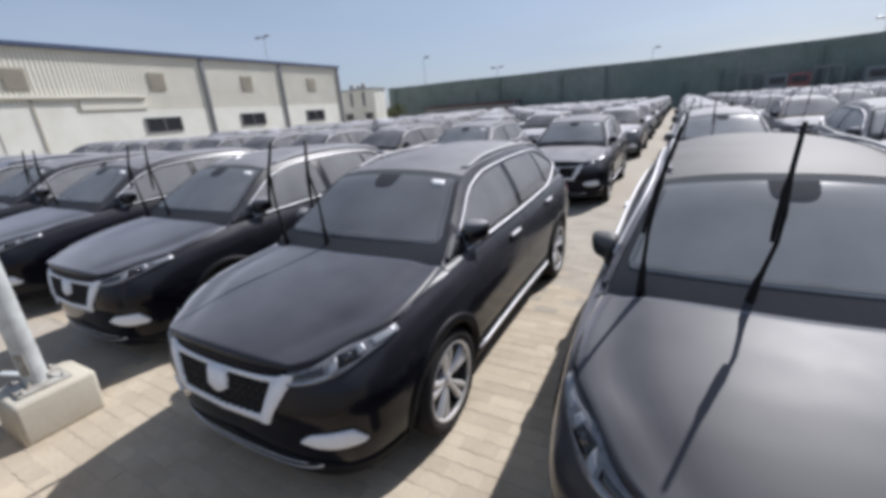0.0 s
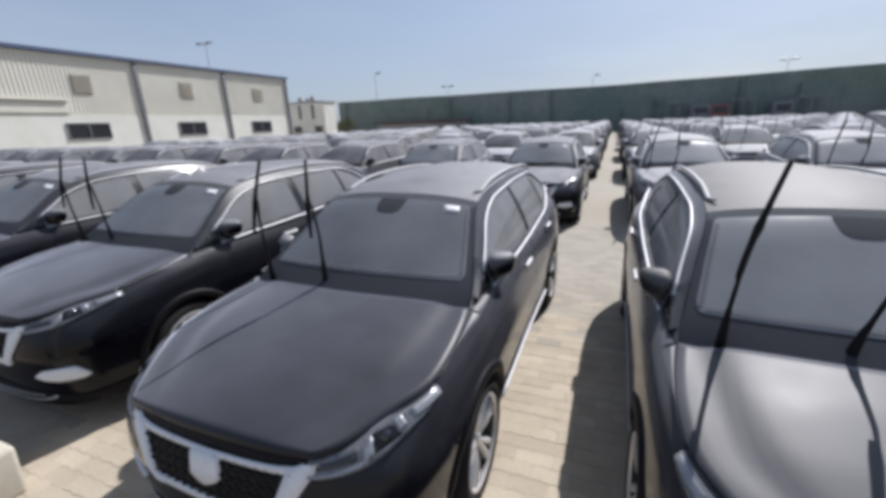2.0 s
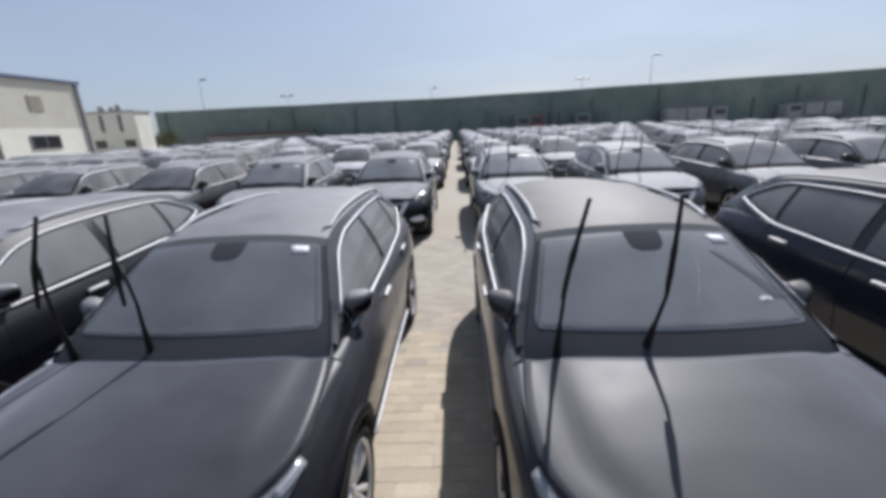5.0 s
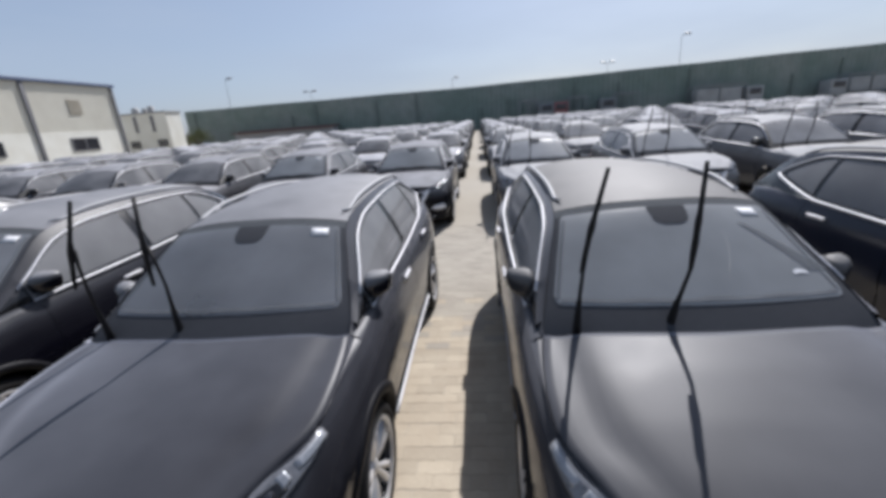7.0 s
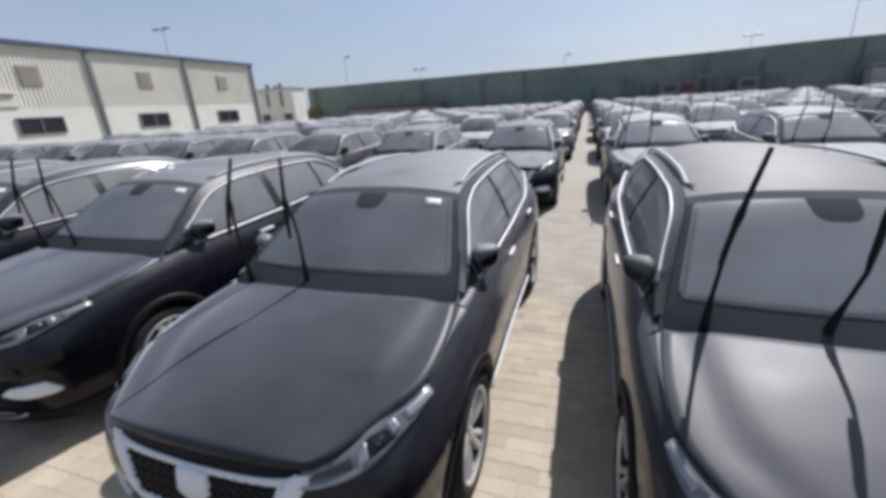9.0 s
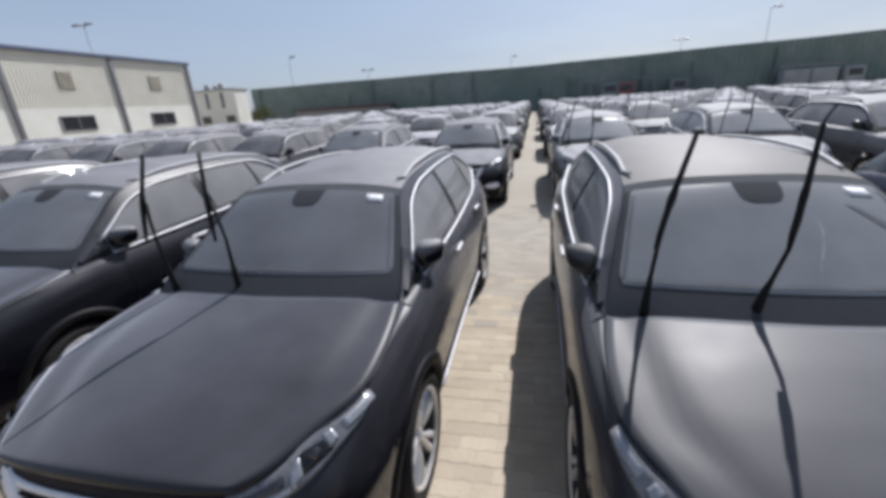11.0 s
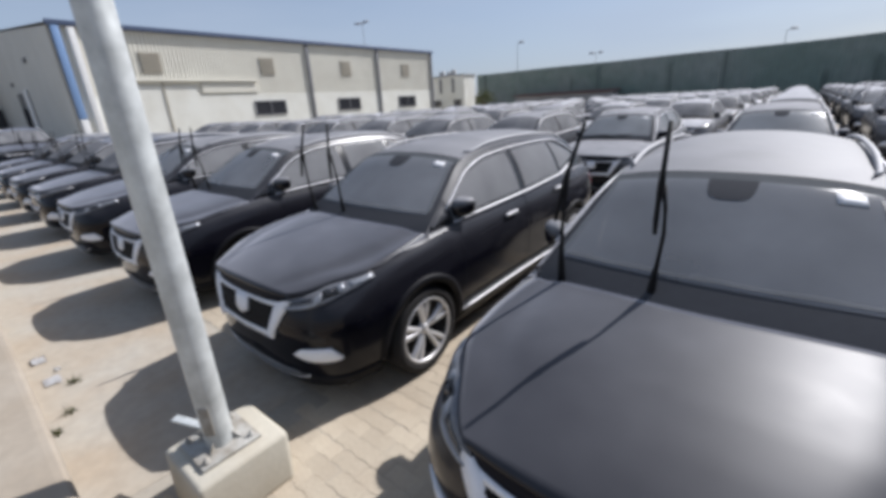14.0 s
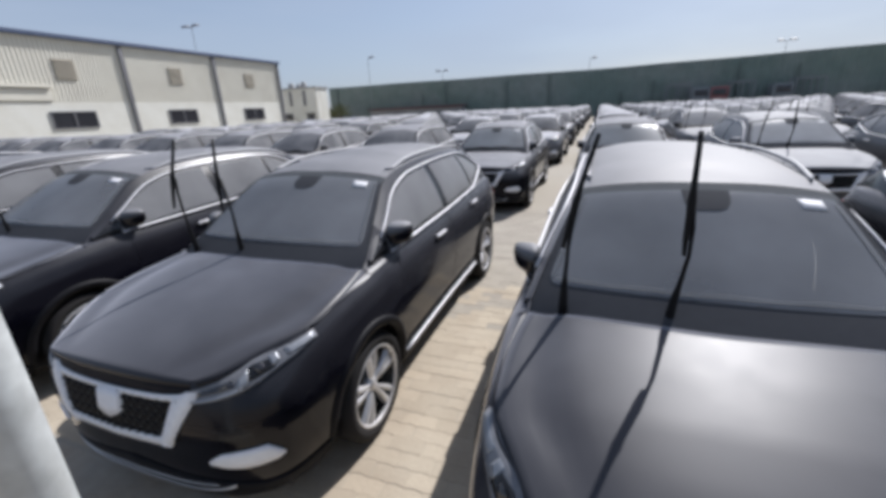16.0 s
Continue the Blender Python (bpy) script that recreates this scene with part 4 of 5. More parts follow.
    add_grid(bm, [[hood_at(-1 + i / 4, 1) + Vector((0, -0.01, -0.02)) for i in range(9)], [screen(-1 + i / 4, 0) for i in range(9)], [screen(-1 + i / 4, 0.11) for i in range(9)]])
    for s in (-1, 1):
        add_grid(bm, [[screen(s * lerp(0.93, 1.0, i), lerp(0.1, 1, j / 3)) for i in range(2)] for j in range(4)])
    part("windscreen_surround", bm, PLASTIC, car)
    bm = bmesh.new()
    add_grid(bm, [[screen(lerp(-0.94, 0.94, i / 6), lerp(0.10, 0.98, j / 4), 0.003) for i in range(7)] for j in range(5)])
    part("windscreen", bm, pane, car)
    if wipers:
        for driver in (False, True):
            bm = bmesh.new()
            wiper_mesh(bm, driver, 3)
            part("wiper", bm, WIPER, car)
    else:
        for driver in (False, True):
            bm = bmesh.new()
            parked_wiper_mesh(bm, driver)
            part("wiper", bm, WIPER, car)
    bm = bmesh.new()
    add_box(bm, (0, 2.25, 0.25), (1.5, 4.0, 0.08))
    add_box(bm, (0, 2.5, 0.8), (1.4, 2.4, 0.04))
    part("underbody", bm, PLASTIC, car)
    return car


FAR_GLASS = material("dusty_glass", (0.10, 0.102, 0.11), 0.75, grain=0.2, scale=4, second=(0.22, 0.22, 0.225), stain=0.8, stain_scale=1.6, spec=0.1)
PALE_GLASS = material("pale_dusty_glass", (0.20, 0.20, 0.207), 0.8, grain=0.2, scale=4, second=(0.30, 0.30, 0.305), stain=0.8, stain_scale=1.6, spec=0.08)

# ---------------------------------------------------------------- ground
bm = bmesh.new()
add_grid(bm, [[Vector((x, y, -0.0028)) for x in (-2500, -60, 0, 60, 2500)] for y in (-2500, -20, 40, 100, 2500)])
tagged(part("ground", bm, SAND, None, "", False), "pale dusty paved yard ground", "ground", "", "structure")

bm = bmesh.new()
add_box(bm, (-19.2, -1.2, -0.014), (29.8, 5.6, 0.028))
tagged(part("pavement", bm, LANE, None, "", False), "smooth concrete lane under blown sand", "pavement", "", "structure")

# raised concrete strip along the front of the cars
bm = bmesh.new()
xs = [-34 + 2 * k for k in range(25)]
prof = ((0.31, -0.02), (0.31, 0.34), (0.306, 0.362), (0.29, 0.378), (0.26, 0.382), (-1.0, 0.382), (-5.0, 0.382), (-5.0, -0.02))
add_grid(bm, [[Vector((x, y + 0.006 * math.sin(x * 1.7) * (y > 0), z)) for y, z in prof] for x in xs])
for x in (xs[0], xs[-1]):
    bm.faces.new([bm.verts.new((x, y, z)) for y, z in prof])
tagged(part("platform", bm, PLATFORM, None, "", False), "raised dusty concrete strip with a worn edge", "platform", "", "structure")

# ---------------------------------------------------------------- warehouse
WX, WEAVE = -40.0, 8.2
house = tagged(empty("warehouse"), "long beige metal-clad warehouse with white lower wall and blue eaves", "warehouse")
bm = bmesh.new()
rows = []
y = 7.8
pts = []
while y < 45.3:
    for dy, dx in ((0, 0), (0.12, 0), (0.16, 0.035), (0.24, 0.035)):
        pts.append((WX + dx, min(y + dy, 45.3)))
    y += 0.28
add_grid(bm, [[Vector((px, py, z)) for px, py in pts] for z in (3.7, WEAVE)])
part("cladding", bm, SHEET, house, "beige ribbed metal cladding", False)
bm = bmesh.new()
add_box(bm, (WX - 0.1, 26.55, 1.85), (0.3, 37.5, 3.7))
part("lower_wall", bm, RENDERED, house, "white rendered lower wall", False)
RX, RZ = WX - 28.0, WEAVE + 3.0
for g0, g1 in ((7.62, 7.78), (45.32, 45.48)):
    bm = bmesh.new()
    prof = ((WX - 0.3, 0), (WX - 0.3, WEAVE - 0.1), (RX, RZ - 0.1), (RX - 20, WEAVE + 0.7), (RX - 20, 0))
    fr, bk = [bm.verts.new((a, g0, b)) for a, b in prof], [bm.verts.new((a, g1, b)) for a, b in prof]
    bm.faces.new(fr)
    bm.faces.new(bk[::-1])
    for k in range(5):
        bm.faces.new((fr[k], fr[(k + 1) % 5], bk[(k + 1) % 5], bk[k]))
    part("gable_wall", bm, GABLE, house, "", False)
# a near-black sheet stands for the shade inside the open door
bm = bmesh.new()
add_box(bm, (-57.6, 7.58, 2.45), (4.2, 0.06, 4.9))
part("doorway", bm, WINDOW_DOOR_DARK, house, "dark sheet painted as the unlit opening in the end wall", False)
bm = bmesh.new()
add_box(bm, (-54.6, 7.5, 2.5), (1.6, 0.12, 5.0), 0.02)
part("door_leaf", bm, WHITE, house, "", False)
for vx in (-50.5, -60.5):
    bm = bmesh.new()
    add_box(bm, (vx, 7.56, 7.0 if vx > -55 else 5.8), (0.9, 0.14, 0.35), 0.02)
    part("vent", bm, DARK_TRIM, house, "", False)
bm = bmesh.new()
add_grid(bm, [[Vector((WX + 0.25, yy, WEAVE)), Vector((RX, yy, RZ)), Vector((RX - 20, yy, WEAVE + 0.8))] for yy in (7.5, 45.6)])
part("roof", bm, GREY_SHEET, house, "", False)
bm = bmesh.new()
add_box(bm, (WX + 0.18, 26.55, WEAVE + 0.02), (0.3, 38.0, 0.32), 0.03)
part("gutter", bm, BLUE, house, "blue eaves gutter")
for cy in (26.6, 35.8, 45.2):
    bm = bmesh.new()
    add_box(bm, (WX + 0.13, cy, 4.0), (0.18, 0.34, 8.0), 0.02)
    part("downpipe", bm, DARK_TRIM, house)
for cy, cz, ch, cm in ((7.95, 5.2, 5.9, SKYBLUE), (7.95, 1.1, 2.2, WHITE), (8.75, 4.0, 8.0, WHITE)):
    bm = bmesh.new()
    add_box(bm, (WX + 0.16, cy, cz), (0.3, 0.42 if cy < 8 else 0.4, ch), 0.05)
    part("corner_pipe", bm, cm, house, "light blue corner pipe" if cm == SKYBLUE else "white corner pipe")
for wy0, wy1 in ((20.5, 23.5), (29.8, 32.7), (38.9, 41.8)):
    bm = bmesh.new()
    for s in (wy0, (wy0 + wy1) / 2, wy1):
        add_box(bm, (WX + 0.08, s, 2.45), (0.12, 0.1, 1.2))
    for z in (1.87, 3.03):
        add_box(bm, (WX + 0.085, (wy0 + wy1) / 2, z), (0.12, wy1 - wy0 + 0.1, 0.08))
    win = part("window", bm, DARK_TRIM, house, "", False)
    for s in (0.25, 0.75):
        bm = bmesh.new()
        add_box(bm, (WX + 0.07, lerp(wy0, wy1, s), 2.45), (0.03, (wy1 - wy0) / 2 - 0.12, 1.1))
        part("pane", bm, WINDOW_DOOR_DARK, win, "", False)
for ly in (13.0, 22.3, 31.3, 40.4):
    bm = bmesh.new()
    add_box(bm, (WX + 0.05, ly, 6.0), (0.08, 1.35, 1.45))
    for k in range(9):
        add_box(bm, (WX + 0.11, ly, 5.4 + k * 0.15), (0.06, 1.25, 0.03), 0, pose(0, 0, 0, 0, 35, 0))
    part("louvre", bm, LOUVRE, house, "", False)
bm = bmesh.new()
add_box(bm, (WX + 0.16, 15.6, 4.78), (0.32, 10.8, 0.2), 0.03)
part("canopy", bm, SHEET, house, "", False)
bm = bmesh.new()
add_box(bm, (WX + 0.08, 18.6, 4.2), (0.14, 4.8, 0.75), 0.02)
part("shutter_box", bm, SHEET, house, "", False)
bm = bmesh.new()
add_box(bm, (WX + 0.12, 13.4, 2.3), (0.1, 0.12, 4.6))
part("door_track", bm, LOUVRE, house, "", False)
bm = bmesh.new()
add_box(bm, (WX + 0.07, 13.5, 2.2), (0.06, 4.6, 4.3))
part("sliding_door", bm, RENDERED, house, "", False)

# small office beyond
office = tagged(empty("office_building"), "small white flat-roofed building beyond the warehouse", "building")
bm = bmesh.new()
add_box(bm, (-47.6, 59.5, 3.0), (7.2, 3, 6.0), 0.05)
part("wall", bm, RENDERED, office, "", False)
bm = bmesh.new()
add_box(bm, (-47.6, 59.5, 6.08), (7.5, 3.3, 0.25), 0.03)
part("roof", bm, GREY_SHEET, office, "", False)
for x, r, h in ((-49.3, 0.5, 0.7), (-47.9, 0.38, 0.55), (-46.9, 0.45, 0.8)):
    bm = bmesh.new()
    add_lathe(bm, [(0.001, 6.2 + h + 0.1), (r * 0.4, 6.2 + h + 0.08), (r, 6.2 + h - 0.1), (r, 6.2)], 12, (x, 59.2, 0), "z")
    tagged(part("water_tank", bm, GREY_SHEET), "small grey tank on the flat roof", "tank", "tanks on the office roof")
for x in (-49.6, -45.4):
    bm = bmesh.new()
    add_box(bm, (x, 57.97, 1.9), (1.5, 0.1, 1.0))
    part("window", bm, WINDOW_DOOR_DARK, office, "", False)
for x in (-48.8, -46.2):
    bm = bmesh.new()
    add_box(bm, (x, 57.97, 4.6), (0.5, 0.1, 2.2))
    part("window", bm, DARK_TRIM, office, "", False)

# ---------------------------------------------------------------- green boundary wall
fence = tagged(empty("green_wall"), "tall dark green sheeted boundary wall behind the rows", "wall", "", "structure")
bm = bmesh.new()
pts = []
x = -51.0
while x < 110:
    for dx, dy in ((0, 0), (0.3, 0), (0.38, -0.06), (0.68, -0.06)):
        pts.append((x + dx, 72 + dy))
    x += 0.76
add_grid(bm, [[Vector((px, py, z if z < 1 else z + 0.018 * max(0, px) + (0.03 * math.sin(px * 0.31)))) for px, py in pts] for z in (0, 6.7)])
part("sheeting", bm, GREEN, fence, "", False)
for k in range(20):
    bm = bmesh.new()
    tall = (6.5, 4.6, 5.6, 3.4, 6.2)[k * 3 % 5]
    add_box(bm, (-50 + 8 * k + (0.9, -1.6, 2.1, -0.4)[k * 7 % 4], 71.8, tall / 2), (0.2, 0.18, tall))
    part("post", bm, GREEN_DARK, fence, "", False)

# ---------------------------------------------------------------- lamp post near the lane
post = tagged(empty("lamp_post"), "galvanised lamp post bolted to a concrete block", "lamp post")
PO = Vector((-3.90, 0.87, 0))
bm = bmesh.new()
add_box(bm, (-3.885, 0.885, 0.152), (0.43, 0.47, 0.318), 0.028)
for v in bm.verts:
    v.co += Vector((0.008 * math.sin(23 * v.co.y), 0.008 * math.sin(19 * v.co.x + 9 * v.co.z), 0))
part("footing", bm, CONCRETE, post, "worn concrete footing")
bm = bmesh.new()
add_box(bm, PO + Vector((0, 0, 0.322)), (0.30, 0.30, 0.018), 0.003)
plate = part("base_plate", bm, OLD_STEEL, post, "dirty steel base plate")
for dx in (-0.115, 0.115):
    for dy in (-0.115, 0.115):
        bm = bmesh.new()
        add_lathe(bm, [(0.001, 0.365), (0.008, 0.365), (0.008, 0.346), (0.017, 0.346), (0.017, 0.331)], 8, PO + Vector((dx, dy, 0)), "z")
        part("bolt", bm, OLD_STEEL, plate)
for a in range(4):
    bm = bmesh.new()
    u = Vector((math.cos(a * math.pi / 2 + 0.785), math.sin(a * math.pi / 2 + 0.785), 0))
    w = Vector((-u.y, u.x, 0)) * 0.004
    base = PO + Vector((0, 0, 0.331))
    q = [base + u * 0.06, base + u * 0.12, base + u * 0.06 + Vector((0, 0, 0.055))]
    lo, hi = [bm.verts.new(k - w) for k in q], [bm.verts.new(k + w) for k in q]
    bm.faces.new(lo)
    bm.faces.new(hi)
    for k in range(3):
        bm.faces.new((lo[k], lo[(k + 1) % 3], hi[(k + 1) % 3], hi[k]))
    part("gusset", bm, OLD_STEEL, post, "", False)
bm = bmesh.new()
add_lathe(bm, [(0.070, 0.33), (0.069, 1.5), (0.065, 4), (0.05, 9)], 20, PO, "z")
part("pole", bm, GALV, post, "dusty galvanised pole")
bm = bmesh.new()
add_tube(bm, [PO + Vector((-0.17, -0.12, -0.01)), PO + Vector((-0.19, -0.14, 0.14)), PO + Vector((-0.15, -0.10, 0.26)), PO + Vector((-0.06, -0.03, 0.36))], 0.018, 8)
part("conduit", bm, PLASTIC, post, "black cable conduit")
bm = bmesh.new()
add_box(bm, PO + Vector((-0.22, -0.05, 0.356)), (0.27, 0.045, 0.014), 0.002, pose(0, 0, 0, 0, 0, 20))
part("earth_strap", bm, GALV, post)

bm = bmesh.new()
add_box(bm, PO + Vector((0.046, -0.052, 0.50)), (0.055, 0.006, 0.17), 0.003, pose(0, 0, 0, 0, 0, 42))
part("access_cover", bm, OLD_STEEL, post, "small cover plate low on the pole")

# ---------------------------------------------------------------- far lamp posts
def far_lamp(x, y, h, label, twin=False):
    ob = tagged(empty("street_lamp"), label, "street lamp", "yard lamps")
    bm = bmesh.new()
    add_lathe(bm, [(0.06, 0), (0.045, h * 0.5), (0.03, h)], 8, (x, y, 0), "z")
    part("pole", bm, RAILING, ob)
    for d in ((-1, 1) if twin else (1,)):
        bm = bmesh.new()
        add_tube(bm, [(x, y, h - 0.1), (x + d * 0.5, y - 0.1, h + 0.1)], 0.04, 5)
        add_box(bm, (x + d * 0.75, y - 0.15, h + 0.12), (0.75, 0.5, 0.22), 0.05, pose(0, 0, 0, 15, 0, 0))
        part("lamp_head", bm, DARK_TRIM, ob)


for x, y, h, tw in ((-47.5, 41, 12.2, True), (-38, 64.5, 10.2, False), (29.2, 69, 11.0, False), (-4.8, 80, 8.9, False), (21.5, 78, 9.0, True), (-29.6, 76, 8.4, True)):
    far_lamp(x, y, h, "tall yard lamp post with floodlight heads" if tw else "tall yard lamp post with a single head", tw)

# ---------------------------------------------------------------- along the boundary wall
def truck(x, y, length, cab_mat, cab_first, label, loaded=False):
    ob = tagged(empty("car_carrier"), label, "truck", "trucks along the wall")
    bm = bmesh.new()
    cx = x + (1.1 if cab_first else length - 1.1)
    add_box(bm, (cx, y, 2.0), (2.2, 2.4, 2.5), 0.15)
    cabin = part("cab", bm, cab_mat, ob)
    bm = bmesh.new()
    add_box(bm, (cx, y - 1.21, 2.55), (1.6, 0.04, 0.8), 0.02)
    part("window", bm, WINDOW_DOOR_DARK, cabin)
    x0, x1 = (x + 2.4, x + length) if cab_first else (x, x + length - 2.4)
    bm = bmesh.new()
    add_box(bm, ((x0 + x1) / 2, y, 1.1), (x1 - x0, 2.3, 0.25), 0.03)
    part("bed", bm, DARK_TRIM, ob)
    if loaded:
        bm = bmesh.new()
        add_box(bm, ((x0 + x1) / 2, y, 2.35), ((x1 - x0) * 0.88, 1.9, 2.0), 0.12)
        part("covered_load", bm, TARP, ob, "pale dusty cover over the load")
    n = max(2, int((x1 - x0) / 2.4))
    for k in range(n + 1):
        for yy in (-1.1, 1.1):
            bm = bmesh.new()
            add_box(bm, (lerp(x0, x1, k / n), y + yy, 2.45), (0.14, 0.14, 2.6))
            part("upright", bm, RAILING, ob, "", False)
    for yy in (-1.1, 1.1):
        bm = bmesh.new()
        add_box(bm, ((x0 + x1) / 2, y + yy, 3.75), (x1 - x0, 0.16, 0.2), 0.02)
        part("top_rail", bm, RAILING, ob)
    for wx in (x + 0.9, x + length * 0.5, x + length - 0.9):
        bm = bmesh.new()
        add_lathe(bm, [(0.001, -0.15), (0.48, -0.15), (0.5, 0), (0.48, 0.15), (0.001, 0.15)], 14, (0, 0, 0))
        bmesh.ops.transform(bm, matrix=pose(wx, y - 1.05, 0.49, 0, 0, 90), verts=bm.verts)
        part("wheel", bm, RUBBER, ob)


truck(6.0, 70.0, 5.2, RAILING, False, "grey-railed car carrier parked along the green wall")
truck(18.2, 70.0, 5.4, RAILING, True, "grey-railed car carrier parked along the green wall")
truck(31.5, 69.5, 9.5, TARP, False, "long pale car carrier with a covered load", True)
truck(50.0, 69.5, 8.5, TARP, True, "long pale car carrier near the wall's end", True)
truck(11.2, 70.2, 5.0, RED, True, "red truck parked between car carriers")
shed = tagged(empty("shed"), "low dark shed with a rusty roof against the wall", "shed")
bm = bmesh.new()
add_box(bm, (-32.5, 70.2, 1.2), (17, 2.4, 2.4), 0.03)
part("wall", bm, GREY_SHEET, shed)
bm = bmesh.new()
add_box(bm, (-32.5, 70.0, 2.5), (17.6, 3.2, 0.16), 0.02, pose(0, 0, 0, 4, 0, 0))
part("roof", bm, material("rusty_sheet", (0.14, 0.07, 0.06), 0.8, grain=0.3, scale=2), shed)


def shrub(x, y, h, label):
    """A bushy tree: trunk, limbs and a ragged crown of small leaves."""
    rr = random.Random(int(x * 7))
    ob = tagged(empty("tree"), label, "tree", "shrubs by the wall")
    bm = bmesh.new()
    add_tube(bm, [(x, y, 0), (x + 0.1, y, h * 0.3), (x, y + 0.1, h * 0.6)], [0.16, 0.12, 0.05], 7)
    for k in range(6):
        a = rr.uniform(0, 6.28)
        add_tube(bm, [(x, y, h * 0.25), (x + math.cos(a) * h * 0.3, y + math.sin(a) * h * 0.3, h * rr.uniform(0.5, 0.8))], [0.07, 0.02], 5)
    part("trunk", bm, material("bark", (0.12, 0.09, 0.06), 0.9, grain=0.3, scale=12), ob)
    bm = bmesh.new()
    for k in range(900):
        a, e, r = rr.uniform(0, 6.28), rr.uniform(-0.5, 1.4), rr.uniform(0.25, 1) ** 0.6
        r *= 0.8 + 0.25 * math.sin(3 * a + 2 * e)
        c = Vector((x + math.cos(a) * math.cos(e) * h * 0.55 * r, y + math.sin(a) * math.cos(e) * h * 0.5 * r, h * 0.55 + math.sin(e) * h * 0.45 * r))
        m = Matrix.Translation(c) @ Euler((rr.uniform(0, 6), rr.uniform(0, 6), rr.uniform(0, 6))).to_matrix().to_4x4()
        sz = rr.uniform(0.09, 0.2)
        bm.faces.new([bm.verts.new(m @ Vector(q)) for q in ((-sz, 0, 0), (0, -sz * 0.4, 0.02), (sz, 0, 0), (0, sz * 0.4, 0.02))])
    part("crown", bm, LEAF, ob, "", False)


shrub(-45.6, 66.5, 3.9, "yellow-green bushy tree at the wall's end")
shrub(-48.5, 67.5, 3.2, "low green bush beside a white building")

# grey hall at the far side of the lane
hall = tagged(empty("hall"), "large shaded grey metal hall beyond the lane", "building")
bm = bmesh.new()
add_box(bm, (-88, 12, 5.6), (30, 30, 11.2), 0.1)
part("wall", bm, GABLE, hall, "", False)
bm = bmesh.new()
add_box(bm, (-88, 12, 11.4), (31, 31, 0.5), 0.1)
part("roof", bm, DARK_TRIM, hall, "", False)
# the opening's inner shade, painted as a flat dark panel
bm = bmesh.new()
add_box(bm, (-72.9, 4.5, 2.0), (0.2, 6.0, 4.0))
part("doorway", bm, WINDOW_DOOR_DARK, hall, "", False)

# ---------------------------------------------------------------- cars
A_Y = 1.10
black = near_car("suv", BLACK_PAINT, "dusty black SUV with lifted wipers parked on the pavers", "front row of parked cars")
black.matrix_world = pose(-2.0, A_Y, 0)
for k, (x, y, turn) in enumerate(((-4.57, 1.40, 0), (-7.15, 1.35, 0.5), (-9.7, 1.3, 0))):
    copy_thing(black, pose(x, y, 0, 0, 0, turn))


def repaint(car, coat, top, label):
    swap = {BLACK_PAINT: coat, BLACK_ROOF: top, WINDSCREEN: DUSTY_SCREEN}
    if coat == FAR_GREY:
        swap.update({WINDSCREEN: PALE_SCREEN, SIDE_GLASS: PALE_SIDE})
    for o in car.children_recursive:
        if o.type == "MESH" and o.data.materials[0] in swap:
            old = o.data.materials[0]
            o.data = o.data.copy()
            o.data.materials[0] = swap[old]
    car["label"] = label


grey = copy_thing(black, pose(0.50, 1.03, 0))
repaint(grey, GREY_PAINT, GREY_ROOF, "dusty dark grey SUV with lifted wipers, sun on its bonnet")
# its driver's wiper stands at another angle
bm = bmesh.new()
wiper_mesh(bm, True, 6)
[o for o in grey.children if o.name.split(".")[0] == "wiper"][-1].data = mesh_of("wiper", bm, WIPER)
# a curved reflection on the grey car's windscreen, painted as a pale strip
arc = [(0.56, 0.70), (0.64, 0.61), (0.72, 0.51), (0.78, 0.41), (0.83, 0.30)]
bm = bmesh.new()
add_grid(bm, [[screen(a + w * (0.6 + k / 5), b, 0.006) for w in (0, 0.05, 0.10)] for k, (a, b) in enumerate(arc)])
grey_screen = [o for o in grey.children if o.name.split(".")[0] == "windscreen"][0]
part("dust_smear", bm, DUST_GLARE, grey_screen, "curved pale streak painted as a reflection")
bm = bmesh.new()
add_grid(bm, [[screen(lerp(0.70, 0.80, i / 4), 0.275 + 0.012 * math.sin(i * 0.8) + 0.028 * j, 0.006) for i in range(5)] for j in range(2)])
part("paper_tag", bm, STICKER, grey_screen, "small white tag on the glass")
navy = copy_thing(black, pose(3.25, 0.90, 0))
repaint(navy, NAVY_PAINT, GREY_ROOF, "dark navy SUV parked beside a grey one")

def recoat(car, coat):
    """Gives a row car another paint; the glass, trim and wheels stay."""
    for o in car.children_recursive:
        if o.data.materials[0] == FLEET_PAINT:
            o.data = o.data.copy()
            o.data.materials[0] = coat


ROWS = "rows of parked cars"
far_up = far_car("suv", "dusty dark SUV with lifted wipers in a packed row", ROWS, PALE_GLASS)
far_up.matrix_world = pose(0.68 + 2.62, 21.53, -0.008)
far_flat = far_car("suv", "dusty dark SUV in a packed row of parked cars", ROWS, FAR_GLASS, False)
far_flat.matrix_world = pose(-2.0 + 2.58 * -4, 21.6, -0.008)
dark_flat = copy_thing(far_flat, pose(-2.0 + 2.58 * -2, 8.10, -0.008))
recoat(dark_flat, FAR_BLACK)
dark_flat["label"] = "dusty black SUV in the second row of parked cars"
dark_up = copy_thing(far_up, pose(0.68 + 2.62 * 2, 8.0, -0.008))
recoat(dark_up, FAR_GREY)
dark_up["label"] = "dusty grey SUV with lifted wipers in the second row"
edge = copy_thing(far_flat, pose(-2.0 + 2.58 * -9, 8.05, -0.008))
recoat(edge, BLACK_PAINT)
edge["label"] = "black SUV at the outer end of a packed row"
front = far_car("suv", "black SUV with lifted wipers further down the front row", ROWS, FAR_GLASS)
